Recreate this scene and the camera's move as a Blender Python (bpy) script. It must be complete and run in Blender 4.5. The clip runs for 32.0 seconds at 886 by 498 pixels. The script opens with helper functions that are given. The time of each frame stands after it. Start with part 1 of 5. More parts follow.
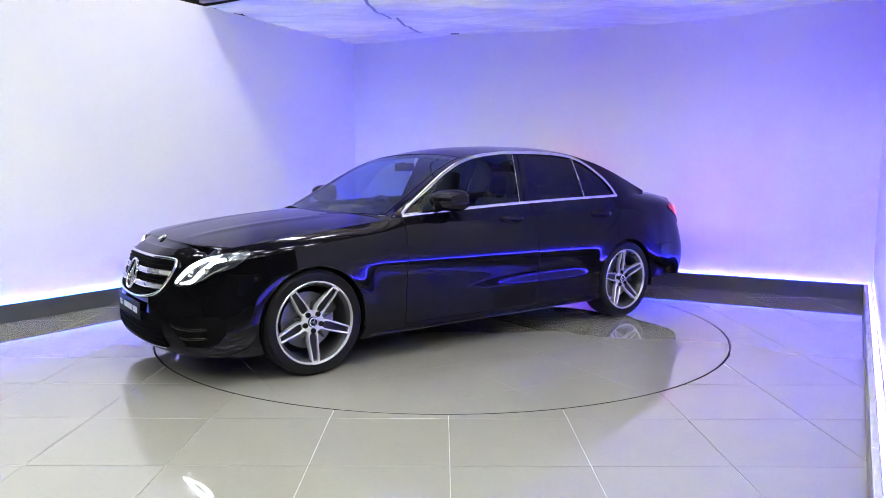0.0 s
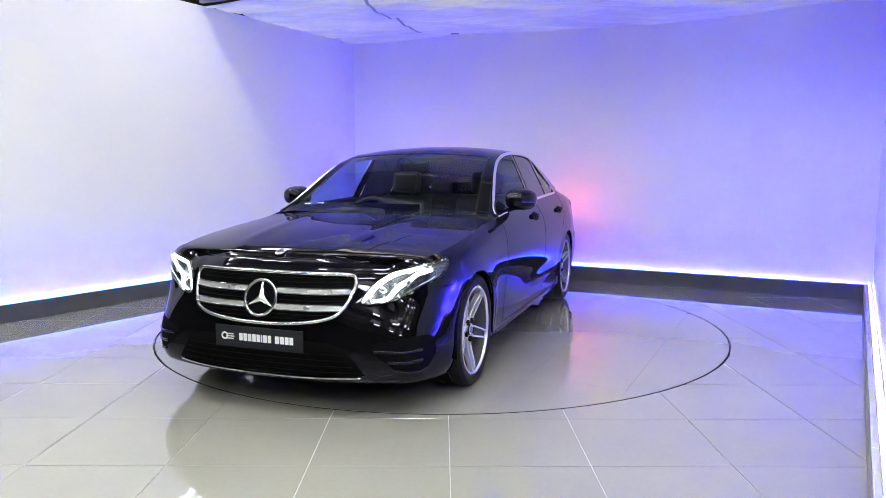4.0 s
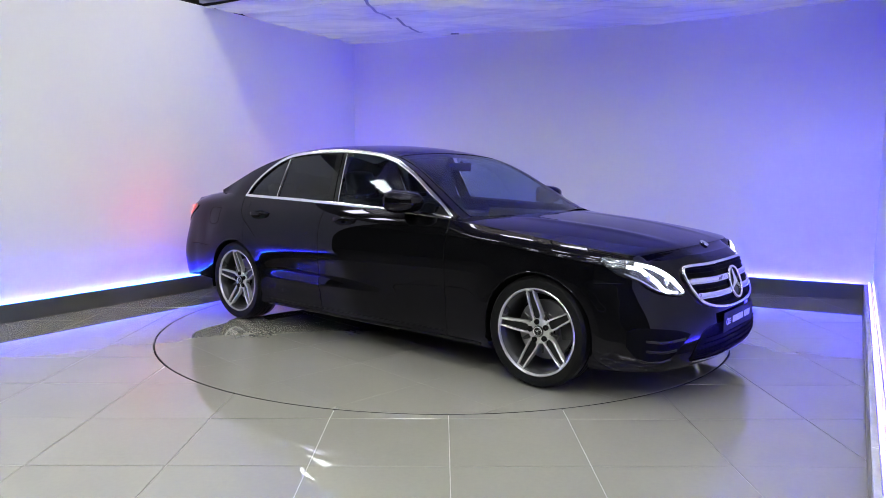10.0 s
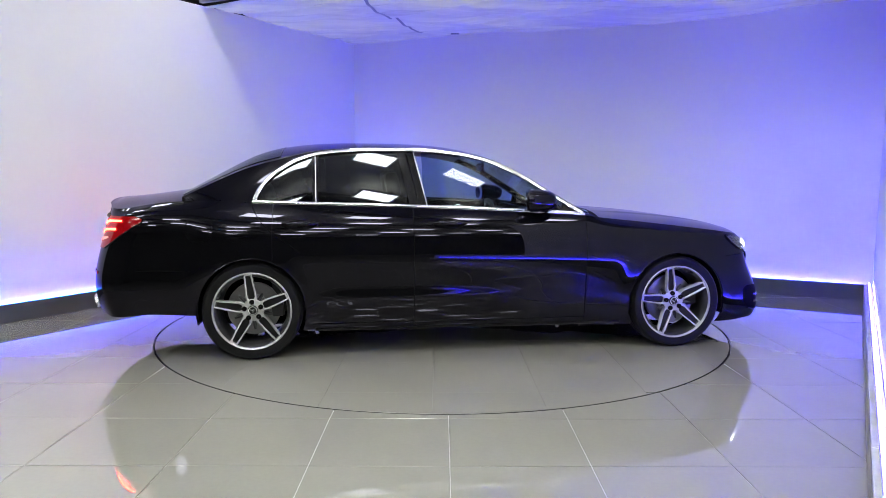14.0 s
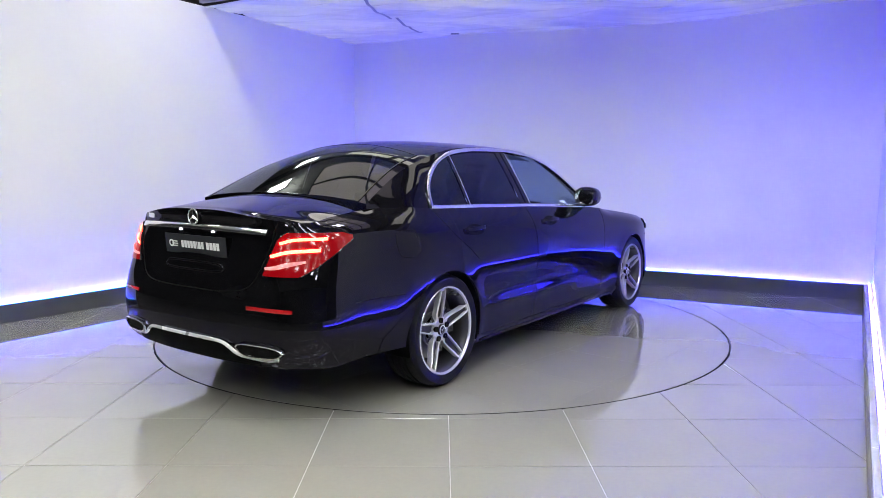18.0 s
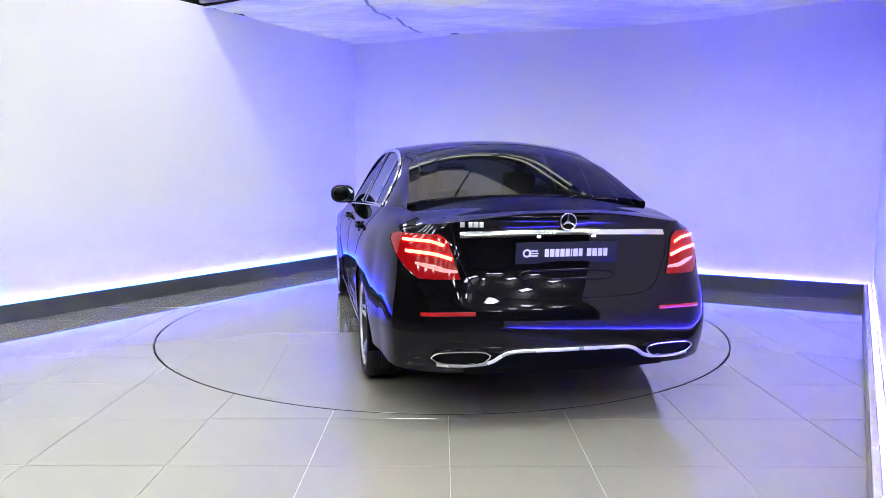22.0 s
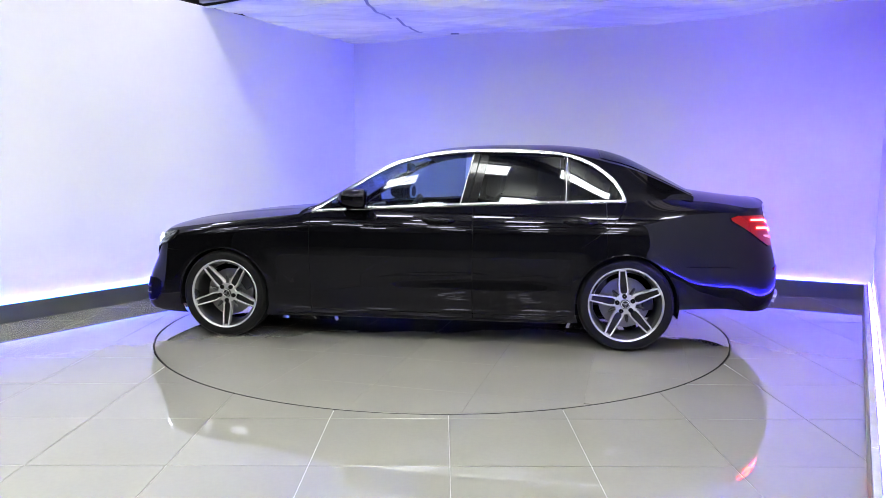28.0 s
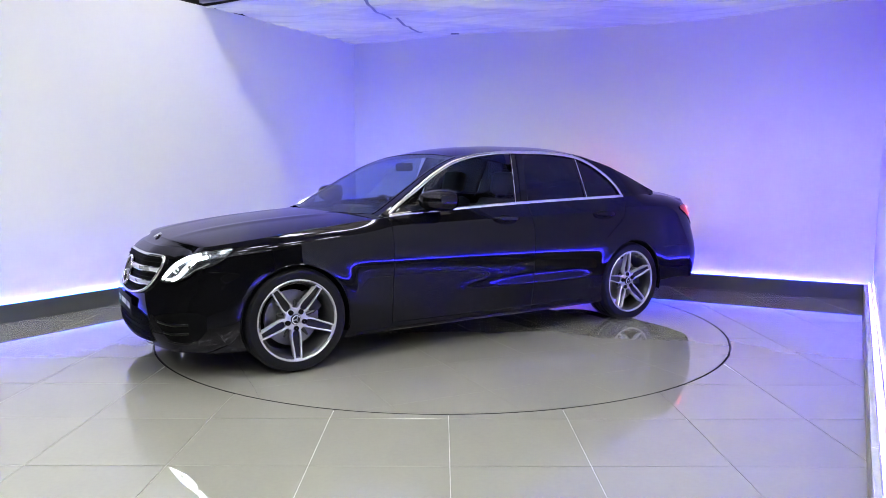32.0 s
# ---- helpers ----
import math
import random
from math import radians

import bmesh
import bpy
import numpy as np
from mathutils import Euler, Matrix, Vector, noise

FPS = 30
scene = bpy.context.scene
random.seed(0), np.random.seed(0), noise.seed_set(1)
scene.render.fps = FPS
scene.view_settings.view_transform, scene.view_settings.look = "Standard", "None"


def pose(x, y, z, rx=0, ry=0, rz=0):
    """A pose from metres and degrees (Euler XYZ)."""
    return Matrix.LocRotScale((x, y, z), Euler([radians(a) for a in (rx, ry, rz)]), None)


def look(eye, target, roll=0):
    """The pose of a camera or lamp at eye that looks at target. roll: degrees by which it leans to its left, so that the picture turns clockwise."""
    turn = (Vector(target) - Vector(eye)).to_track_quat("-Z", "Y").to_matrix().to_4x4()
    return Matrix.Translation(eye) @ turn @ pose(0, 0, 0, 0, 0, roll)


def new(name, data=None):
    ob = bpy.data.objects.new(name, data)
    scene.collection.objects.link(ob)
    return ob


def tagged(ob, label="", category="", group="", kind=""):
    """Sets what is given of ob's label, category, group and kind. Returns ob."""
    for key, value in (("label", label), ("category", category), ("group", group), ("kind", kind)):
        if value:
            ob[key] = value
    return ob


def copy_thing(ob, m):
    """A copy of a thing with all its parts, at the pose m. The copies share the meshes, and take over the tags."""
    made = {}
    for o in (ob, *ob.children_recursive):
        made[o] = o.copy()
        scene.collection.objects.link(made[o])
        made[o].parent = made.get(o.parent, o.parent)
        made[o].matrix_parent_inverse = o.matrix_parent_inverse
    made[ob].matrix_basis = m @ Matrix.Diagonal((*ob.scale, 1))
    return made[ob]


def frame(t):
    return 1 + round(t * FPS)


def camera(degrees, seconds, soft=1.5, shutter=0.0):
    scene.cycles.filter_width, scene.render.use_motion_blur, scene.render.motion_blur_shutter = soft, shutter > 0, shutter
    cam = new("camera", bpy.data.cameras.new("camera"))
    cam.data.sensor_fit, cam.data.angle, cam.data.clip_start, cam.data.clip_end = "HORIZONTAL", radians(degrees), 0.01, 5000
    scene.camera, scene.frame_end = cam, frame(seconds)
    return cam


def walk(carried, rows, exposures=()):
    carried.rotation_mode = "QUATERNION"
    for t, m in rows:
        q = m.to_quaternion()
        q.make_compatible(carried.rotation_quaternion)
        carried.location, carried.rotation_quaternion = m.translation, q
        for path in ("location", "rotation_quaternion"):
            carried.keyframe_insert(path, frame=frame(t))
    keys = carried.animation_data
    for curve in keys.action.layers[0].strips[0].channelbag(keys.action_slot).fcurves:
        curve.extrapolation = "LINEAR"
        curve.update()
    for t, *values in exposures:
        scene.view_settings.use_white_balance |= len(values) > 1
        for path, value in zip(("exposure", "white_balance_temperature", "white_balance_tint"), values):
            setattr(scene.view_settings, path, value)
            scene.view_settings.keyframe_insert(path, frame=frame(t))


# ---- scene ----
cam = camera(64.8, 32.0, soft=0.85)
EYE = Vector((0.0, -5.718, 1.257))
VIEW = look(EYE, EYE + Vector((0.00085, 1.0, -0.1134)), 0.138)
walk(cam, [(0, VIEW), (32, VIEW)], [(0, 0.0), (3, 0.0), (6, -0.2), (9, -0.45), (13, -0.35), (17, -0.3), (19, 0.05), (29, 0.0), (32, -0.13)])

# ---- light: white ceiling panels of the hall, blue-violet strips along the skirting ----
world = bpy.data.worlds.new("world")
world.use_nodes = True
world.node_tree.nodes["Background"].inputs[0].default_value = (0.5, 0.55, 0.6, 1)
world.node_tree.nodes["Background"].inputs[1].default_value = 0.05
scene.world = world
PANEL_GLOW = 44.0
STRIP_GLOW = 560.0
STRIP_COLOUR = (0.023, 0.0155, 1.0)
STRIP_CORE = (0.0, 0.75, 1.0)

# ---- materials ----
def surface(name, base, rough=0.5, metallic=0.0, coat=0.0, coat_rough=0.03, vary=0.15, scale=6.0,
            fine=90.0, bump=0.0, bump_scale=60.0, rough_vary=0.1, spec=0.5, per_object=0.0, glow=None, glow_strength=0.0):
    """Principled surface with colour variation at two scales, uneven gloss and fine relief."""
    m = bpy.data.materials.new(name)
    m.use_nodes = True
    nt = m.node_tree
    b = nt.nodes["Principled BSDF"]
    b.inputs["Metallic"].default_value = metallic
    b.inputs["Coat Weight"].default_value = coat
    b.inputs["Coat Roughness"].default_value = coat_rough
    b.inputs["Specular IOR Level"].default_value = spec
    tc = nt.nodes.new("ShaderNodeTexCoord")
    n1, n2 = nt.nodes.new("ShaderNodeTexNoise"), nt.nodes.new("ShaderNodeTexNoise")
    n1.inputs["Scale"].default_value, n2.inputs["Scale"].default_value = scale, fine
    n1.inputs["Detail"].default_value, n2.inputs["Detail"].default_value = 4, 2
    for n in (n1, n2):
        nt.links.new(tc.outputs["Object"], n.inputs["Vector"])
    add = nt.nodes.new("ShaderNodeMath")
    add.operation = "MULTIPLY_ADD"
    add.inputs[1].default_value = 0.35
    nt.links.new(n2.outputs["Fac"], add.inputs[0])
    nt.links.new(n1.outputs["Fac"], add.inputs[2])
    last = add.outputs[0]
    if per_object:
        info = nt.nodes.new("ShaderNodeObjectInfo")
        ma = nt.nodes.new("ShaderNodeMath")
        ma.operation = "MULTIPLY_ADD"
        ma.inputs[1].default_value = per_object
        nt.links.new(info.outputs["Random"], ma.inputs[0])
        nt.links.new(last, ma.inputs[2])
        last = ma.outputs[0]
    rr = nt.nodes.new("ShaderNodeMapRange")
    lo, hi = 0.4, 0.95 + per_object
    rr.inputs[1].default_value, rr.inputs[2].default_value = lo, hi
    rr.inputs[3].default_value, rr.inputs[4].default_value = 1 - vary, 1 + vary
    nt.links.new(last, rr.inputs[0])
    mul = nt.nodes.new("ShaderNodeVectorMath")
    mul.operation = "SCALE"
    mul.inputs[0].default_value = base
    nt.links.new(rr.outputs[0], mul.inputs["Scale"])
    nt.links.new(mul.outputs[0], b.inputs["Base Color"])
    r2 = nt.nodes.new("ShaderNodeMapRange")
    r2.inputs[1].default_value, r2.inputs[2].default_value = 0.3, 0.7
    r2.inputs[3].default_value, r2.inputs[4].default_value = rough * (1 - rough_vary), rough * (1 + rough_vary)
    nt.links.new(n1.outputs["Fac"], r2.inputs[0])
    nt.links.new(r2.outputs[0], b.inputs["Roughness"])
    if bump:
        n3, bp = nt.nodes.new("ShaderNodeTexNoise"), nt.nodes.new("ShaderNodeBump")
        n3.inputs["Scale"].default_value = bump_scale
        nt.links.new(tc.outputs["Object"], n3.inputs["Vector"])
        nt.links.new(n3.outputs["Fac"], bp.inputs["Height"])
        bp.inputs["Strength"].default_value, bp.inputs["Distance"].default_value = bump, 0.01
        nt.links.new(bp.outputs[0], b.inputs["Normal"])
    if glow:
        b.inputs["Emission Color"].default_value = (*glow, 1)
        b.inputs["Emission Strength"].default_value = glow_strength
    return m


def pane(name, tint, gloss=(0.92, 0.96, 1.0), base=0.045, slant=0.95):
    """Thin glass: clear or tinted, with a mirror gloss that grows at a slant."""
    m = bpy.data.materials.new(name)
    m.use_nodes = True
    nt = m.node_tree
    nt.nodes.remove(nt.nodes["Principled BSDF"])
    tr, gl, mix, lw, pw, ma = (nt.nodes.new(k) for k in ("ShaderNodeBsdfTransparent", "ShaderNodeBsdfGlossy", "ShaderNodeMixShader", "ShaderNodeLayerWeight", "ShaderNodeMath", "ShaderNodeMath"))
    tr.inputs[0].default_value = (*tint, 1)
    gl.inputs["Color"].default_value, gl.inputs["Roughness"].default_value = (*gloss, 1), 0.015
    lw.inputs[0].default_value = 0.5
    pw.operation, ma.operation = "POWER", "MULTIPLY_ADD"
    pw.inputs[1].default_value, ma.inputs[1].default_value, ma.inputs[2].default_value = 5.0, slant, base
    nt.links.new(lw.outputs["Facing"], pw.inputs[0])
    nt.links.new(pw.outputs[0], ma.inputs[0])
    nt.links.new(ma.outputs[0], mix.inputs[0])
    nt.links.new(tr.outputs[0], mix.inputs[1])
    nt.links.new(gl.outputs[0], mix.inputs[2])
    nt.links.new(mix.outputs[0], nt.nodes["Material Output"].inputs[0])
    return m


def lacquer(name, base, low, slant):
    """Deep lacquer over a dark coat: fine uneven base, blue-tinted mirror gloss that grows at a slant."""
    m = surface(name, base, 0.35, vary=0.1, spec=0.0, rough_vary=0.05)
    nt = m.node_tree
    b, out = nt.nodes["Principled BSDF"], nt.nodes["Material Output"]
    gl, mix, lw, pw, ma = (nt.nodes.new(k) for k in ("ShaderNodeBsdfGlossy", "ShaderNodeMixShader", "ShaderNodeLayerWeight", "ShaderNodeMath", "ShaderNodeMath"))
    # blue put into the gloss colour to strengthen the walls' violet reflection
    gl.inputs["Color"].default_value, gl.inputs["Roughness"].default_value = (0.80, 0.78, 1.0, 1), 0.016
    lw.inputs[0].default_value = 0.5
    pw.operation, ma.operation = "POWER", "MULTIPLY_ADD"
    pw.inputs[1].default_value, ma.inputs[1].default_value, ma.inputs[2].default_value = 5.0, slant, low
    nt.links.new(lw.outputs["Facing"], pw.inputs[0])
    nt.links.new(pw.outputs[0], ma.inputs[0])
    nt.links.new(ma.outputs[0], mix.inputs[0])
    nt.links.new(b.outputs[0], mix.inputs[1])
    nt.links.new(gl.outputs[0], mix.inputs[2])
    nt.links.new(mix.outputs[0], out.inputs[0])
    return m


def lamp_glow(name, colour, strength):
    m = bpy.data.materials.new(name)
    m.use_nodes = True
    b = m.node_tree.nodes["Principled BSDF"]
    b.inputs["Base Color"].default_value = (*[0.6 * c + 0.2 for c in colour], 1)
    b.inputs["Emission Color"].default_value = (*colour, 1)
    b.inputs["Emission Strength"].default_value = strength
    return m


def let_through(m, share, tint):
    """Lets part of the light through a thin film."""
    nt = m.node_tree
    b, out = nt.nodes["Principled BSDF"], nt.nodes["Material Output"]
    tl, mix = nt.nodes.new("ShaderNodeBsdfTranslucent"), nt.nodes.new("ShaderNodeMixShader")
    tl.inputs[0].default_value, mix.inputs[0].default_value = (*tint, 1), share
    nt.links.new(b.outputs[0], mix.inputs[1])
    nt.links.new(tl.outputs[0], mix.inputs[2])
    nt.links.new(mix.outputs[0], out.inputs[0])
    return m


M_WALL = surface("white_wall_paint", (0.86, 0.86, 0.865), 0.42, vary=0.02, scale=0.8, fine=30, bump=0.04, bump_scale=25, spec=0.35)
M_SHEET = surface("canopy_sheet", (0.72, 0.73, 0.74), 0.22, vary=0.06, scale=1.6, fine=14, bump=0.25, bump_scale=5, spec=0.6)
let_through(M_SHEET, 0.6, (0.8, 0.82, 0.7))
# streaks where the film is thinner
nt_ = M_SHEET.node_tree
tc_, mp_, nz_, rg_ = (nt_.nodes.new(k) for k in ("ShaderNodeTexCoord", "ShaderNodeMapping", "ShaderNodeTexNoise", "ShaderNodeMapRange"))
mp_.inputs["Rotation"].default_value, mp_.inputs["Scale"].default_value = (0, 0, radians(22)), (0.45, 3.2, 1.0)
nz_.inputs["Scale"].default_value, nz_.inputs["Detail"].default_value, nz_.inputs["Distortion"].default_value = 1.6, 5, 0.7
rg_.inputs[1].default_value, rg_.inputs[2].default_value, rg_.inputs[3].default_value, rg_.inputs[4].default_value = 0.38, 0.70, 0.20, 0.68
nt_.links.new(tc_.outputs["Object"], mp_.inputs[0])
nt_.links.new(mp_.outputs[0], nz_.inputs["Vector"])
nt_.links.new(nz_.outputs["Fac"], rg_.inputs[0])
for n_ in nt_.nodes:
    if n_.type == "MIX_SHADER":
        nt_.links.new(rg_.outputs[0], n_.inputs[0])
M_SKY = lamp_glow("skylight", (1.0, 0.91, 0.70), 1.3)
M_FILMLIGHT = lamp_glow("film_backlight", (1.0, 0.98, 0.72), 3.4)
M_TAPE = surface("grey_tape", (0.16, 0.17, 0.22), 0.4, vary=0.1)
M_TILE = surface("polished_tile", (0.345, 0.334, 0.292), 0.035, vary=0.07, scale=1.3, fine=45, bump=0.008, bump_scale=3.5, rough_vary=0.25, spec=0.25, per_object=0.12, coat=1.0, coat_rough=0.012)
M_TILE.node_tree.nodes["Principled BSDF"].inputs["Coat IOR"].default_value = 1.62
M_GROUT = surface("pale_grout", (0.5, 0.48, 0.45), 0.8, vary=0.25, scale=3)
M_BED = surface("table_bed", (0.25, 0.24, 0.22), 0.5, vary=0.2, scale=3)
M_GAP = surface("dark_gap", (0.006, 0.006, 0.006), 0.8, spec=0.08)
M_SKIRT = surface("dark_skirting", (0.085, 0.088, 0.092), 0.38, vary=0.15, scale=3, spec=0.4)
M_KERB = surface("grey_kerb", (0.25, 0.245, 0.23), 0.35, vary=0.1, scale=3)
M_LEDGE = surface("ledge_film", (0.6, 0.6, 0.62), 0.25, vary=0.15, scale=9, bump=0.3, bump_scale=14)
M_HALL = surface("hall_wall", (0.035, 0.035, 0.036), 0.6, vary=0.08, scale=0.7)
M_ROOF = surface("hall_ceiling", (0.28, 0.275, 0.25), 0.7, vary=0.08, scale=0.9)
M_BEAM = surface("steel_beam", (0.10, 0.10, 0.105), 0.5, vary=0.12)
M_PANEL = lamp_glow("panel_light", (0.95, 0.985, 0.95), PANEL_GLOW)
M_FRAME = surface("lamp_frame", (0.6, 0.6, 0.6), 0.4)
M_STRIP = lamp_glow("strip_light", STRIP_COLOUR, STRIP_GLOW)
M_KERBCORE = lamp_glow("kerb_strip_core", (0.30, 0.22, 1.0), 170.0)
M_CORE = lamp_glow("strip_core", STRIP_CORE, 380.0)
M_PAINT = lacquer("black_car_paint", (0.0032, 0.0032, 0.0037), 0.030, 0.85)
M_GLOSS = surface("gloss_black_trim", (0.005, 0.005, 0.006), 0.14, coat=0.35, vary=0.1, spec=0.15)
M_MATT = surface("matt_black_plastic", (0.004, 0.004, 0.0042), 0.6, vary=0.2, bump=0.1, bump_scale=300, spec=0.025)
M_CHROME = surface("chrome", (0.90, 0.91, 0.93), 0.12, 1.0, vary=0.03)
M_SATIN = surface("satin_silver", (0.74, 0.75, 0.76), 0.28, 0.6, vary=0.05)
M_ALLOY = surface("machined_alloy", (0.86, 0.86, 0.87), 0.24, 0.65, vary=0.05, fine=200)
M_BARREL = surface("grey_alloy_barrel", (0.04, 0.04, 0.043), 0.3, 0.4, vary=0.1)
M_POCKET = surface("dark_alloy_pocket", (0.012, 0.012, 0.013), 0.35, 0.2, vary=0.1, spec=0.3)
M_RUBBER = surface("tyre_rubber", (0.0065, 0.0065, 0.007), 0.6, vary=0.2, spec=0.2, fine=220, bump=0.15, bump_scale=180)
M_DISC = surface("brake_disc", (0.20, 0.20, 0.205), 0.35, 0.6, vary=0.15)
M_CALIPER = surface("brake_caliper", (0.03, 0.03, 0.033), 0.45, 0.3)
M_CLEAR = pane("clear_glass", (0.50, 0.58, 0.68), slant=0.75, base=0.035)
M_SIDE = pane("side_glass", (0.42, 0.52, 0.66), slant=0.55, base=0.032)
M_TINT = pane("privacy_glass", (0.045, 0.05, 0.055))
M_REAR = pane("rear_glass", (0.06, 0.065, 0.07), slant=0.6)
M_LENS = pane("lamp_lens", (0.92, 0.94, 0.96))
M_REDLENS = surface("red_lens", (0.035, 0.001, 0.002), 0.1, coat=0.35, spec=0.2, vary=0.1, glow=(1.0, 0.004, 0.012), glow_strength=0.28)
M_REDBAR = lamp_glow("red_light", (1.0, 0.018, 0.009), 60.0)
# faint emission added to brighten the reflector, which is no lamp
M_REDREF = surface("glowing_red_reflector", (0.36, 0.004, 0.008), 0.12, coat=0.8, glow=(1.0, 0.006, 0.01), glow_strength=0.05)
M_WHITELENS = surface("pale_lens", (0.5, 0.30, 0.30), 0.12, coat=0.8, glow=(1.0, 0.30, 0.28), glow_strength=0.8)
M_DRL = lamp_glow("white_light", (0.90, 0.95, 1.0), 18.0)
M_LAMPIN = surface("lamp_bowl", (0.16, 0.165, 0.18), 0.2, 0.8, vary=0.4, scale=30)
M_PLATE = surface("plate_face", (0.022, 0.023, 0.027), 0.6, vary=0.08, spec=0.08)
M_INK = surface("plate_white", (0.8, 0.8, 0.8), 0.4, vary=0.03)
M_LEATHER = surface("black_leather", (0.018, 0.018, 0.02), 0.45, vary=0.2, bump=0.2, bump_scale=250)
M_DASH = surface("dash_plastic", (0.022, 0.022, 0.024), 0.55, vary=0.2, bump=0.15, bump_scale=300)
M_MIRROR = surface("mirror_glass", (0.8, 0.82, 0.84), 0.02, 1.0, vary=0.01)


# ---- mesh helpers ----
def mesh_of(name, verts, faces, smooth=None, closed=True):
    """A mesh from points and faces; edges sharper than smooth degrees stay sharp."""
    me = bpy.data.meshes.new(name)
    bm = bmesh.new()
    vs = [bm.verts.new(v) for v in verts]
    for f in faces:
        try:
            bm.faces.new([vs[i] for i in f])
        except ValueError:
            pass
    bmesh.ops.remove_doubles(bm, verts=bm.verts, dist=1e-5)
    if closed:
        bmesh.ops.recalc_face_normals(bm, faces=bm.faces)
    finish(bm, me, smooth)
    return me


def finish(bm, me, smooth):
    if smooth:
        lim = radians(smooth)
        for f in bm.faces:
            f.smooth = True
        for e in bm.edges:
            if len(e.link_faces) == 2 and e.calc_face_angle(0.0) > lim:
                e.smooth = False
    bm.to_mesh(me)
    bm.free()


def place(name, me, material, m=None, parent=None, label=""):
    if material and not me.materials:
        me.materials.append(material)
    ob = new(name, me)
    if parent is not None:
        ob.parent = parent
    if m is not None:
        ob.matrix_basis = m
    if label:
        ob["label"] = label
    return ob


def thing(name, label, category, m=None, group="", kind=""):
    ob = new(name)
    if m is not None:
        ob.matrix_basis = m
    return tagged(ob, label, category, group, kind)


def box_bm(bm, lo, hi, bevel=0.0):
    c = [(a + b) / 2 for a, b in zip(lo, hi)]
    d = [b - a for a, b in zip(lo, hi)]
    r = bmesh.ops.create_cube(bm, size=1, matrix=Matrix.Translation(c) @ Matrix.Diagonal((*d, 1)))
    if bevel:
        vs = set(r["verts"])
        es = [e for e in bm.edges if e.verts[0] in vs and e.verts[1] in vs]
        bmesh.ops.bevel(bm, geom=es, offset=bevel, segments=2, affect="EDGES", profile=0.6)
    return r


def box(name, lo, hi, bevel=0.003, smooth=40):
    bm, me = bmesh.new(), bpy.data.meshes.new(name)
    box_bm(bm, lo, hi, bevel)
    finish(bm, me, smooth)
    return me


def grid(name, P, smooth=35, flip=False, thick=0.0):
    """Sheet through an array of points (rows, columns, 3); thick: closed to a shell, inwards along its normals."""
    P = np.asarray(P, float)
    nu, nv = P.shape[:2]
    fs = []
    for i in range(nu - 1):
        for j in range(nv - 1):
            a = i * nv + j
            q = (a, a + nv, a + nv + 1, a + 1)
            fs.append(q[::-1] if flip else q)
    me = bpy.data.meshes.new(name)
    bm = bmesh.new()
    vs = [bm.verts.new(p) for p in P.reshape(-1, 3)]
    for f in fs:
        try:
            bm.faces.new([vs[i] for i in f])
        except ValueError:
            pass
    bmesh.ops.remove_doubles(bm, verts=bm.verts, dist=1e-5)
    if thick:
        bmesh.ops.solidify(bm, geom=bm.faces[:], thickness=thick)
    finish(bm, me, smooth)
    return me


def sweep(name, path, width, height, normals=None, closed=False, sides=8, smooth=50, taper=None):
    """A bar of oval section along a path; normals give the direction of its height."""
    path = [Vector(p) for p in path]
    n = len(path)
    vs, fs = [], []
    for i, p in enumerate(path):
        a = path[i - 1] if (i > 0 or closed) else path[i]
        b = path[(i + 1) % n] if (i < n - 1 or closed) else path[i]
        t = (b - a).normalized()
        nn = Vector(normals[i]) if normals is not None else Vector((0, 0, 1))
        nn = (nn - t * nn.dot(t)).normalized()
        w = t.cross(nn)
        k = taper(i / (n - 1)) if taper else 1.0
        for j in range(sides):
            ang = 2 * math.pi * (j + 0.5) / sides
            cx, cy = math.cos(ang), math.sin(ang)
            f = 0.62
            cx, cy = math.copysign(abs(cx) ** f, cx), math.copysign(abs(cy) ** f, cy)
            vs.append(p + w * (cx * width / 2 * k) + nn * (cy * height / 2 * k))
    m = n if closed else n - 1
    for i in range(m):
        for j in range(sides):
            a, b = i * sides + j, i * sides + (j + 1) % sides
            c, d = ((i + 1) % n) * sides + (j + 1) % sides, ((i + 1) % n) * sides + j
            fs.append((a, b, c, d))
    if not closed:
        fs.append(tuple(range(sides))[::-1])
        fs.append(tuple((n - 1) * sides + j for j in range(sides)))
    return mesh_of(name, vs, fs, smooth)


def lathe(name, prof, seg=48, smooth=35, axis="y"):
    """Profile (radius, along the axis) turned round the axis."""
    vs, fs = [], []
    k = len(prof)
    for i in range(seg):
        a = 2 * math.pi * i / seg
        for r, h in prof:
            vs.append((r * math.cos(a), h, r * math.sin(a)) if axis == "y" else (r * math.cos(a), r * math.sin(a), h))
    for i in range(seg):
        for j in range(k - 1):
            a, b = i * k + j, ((i + 1) % seg) * k + j
            fs.append((a, b, b + 1, a + 1))
    return mesh_of(name, vs, fs, smooth)


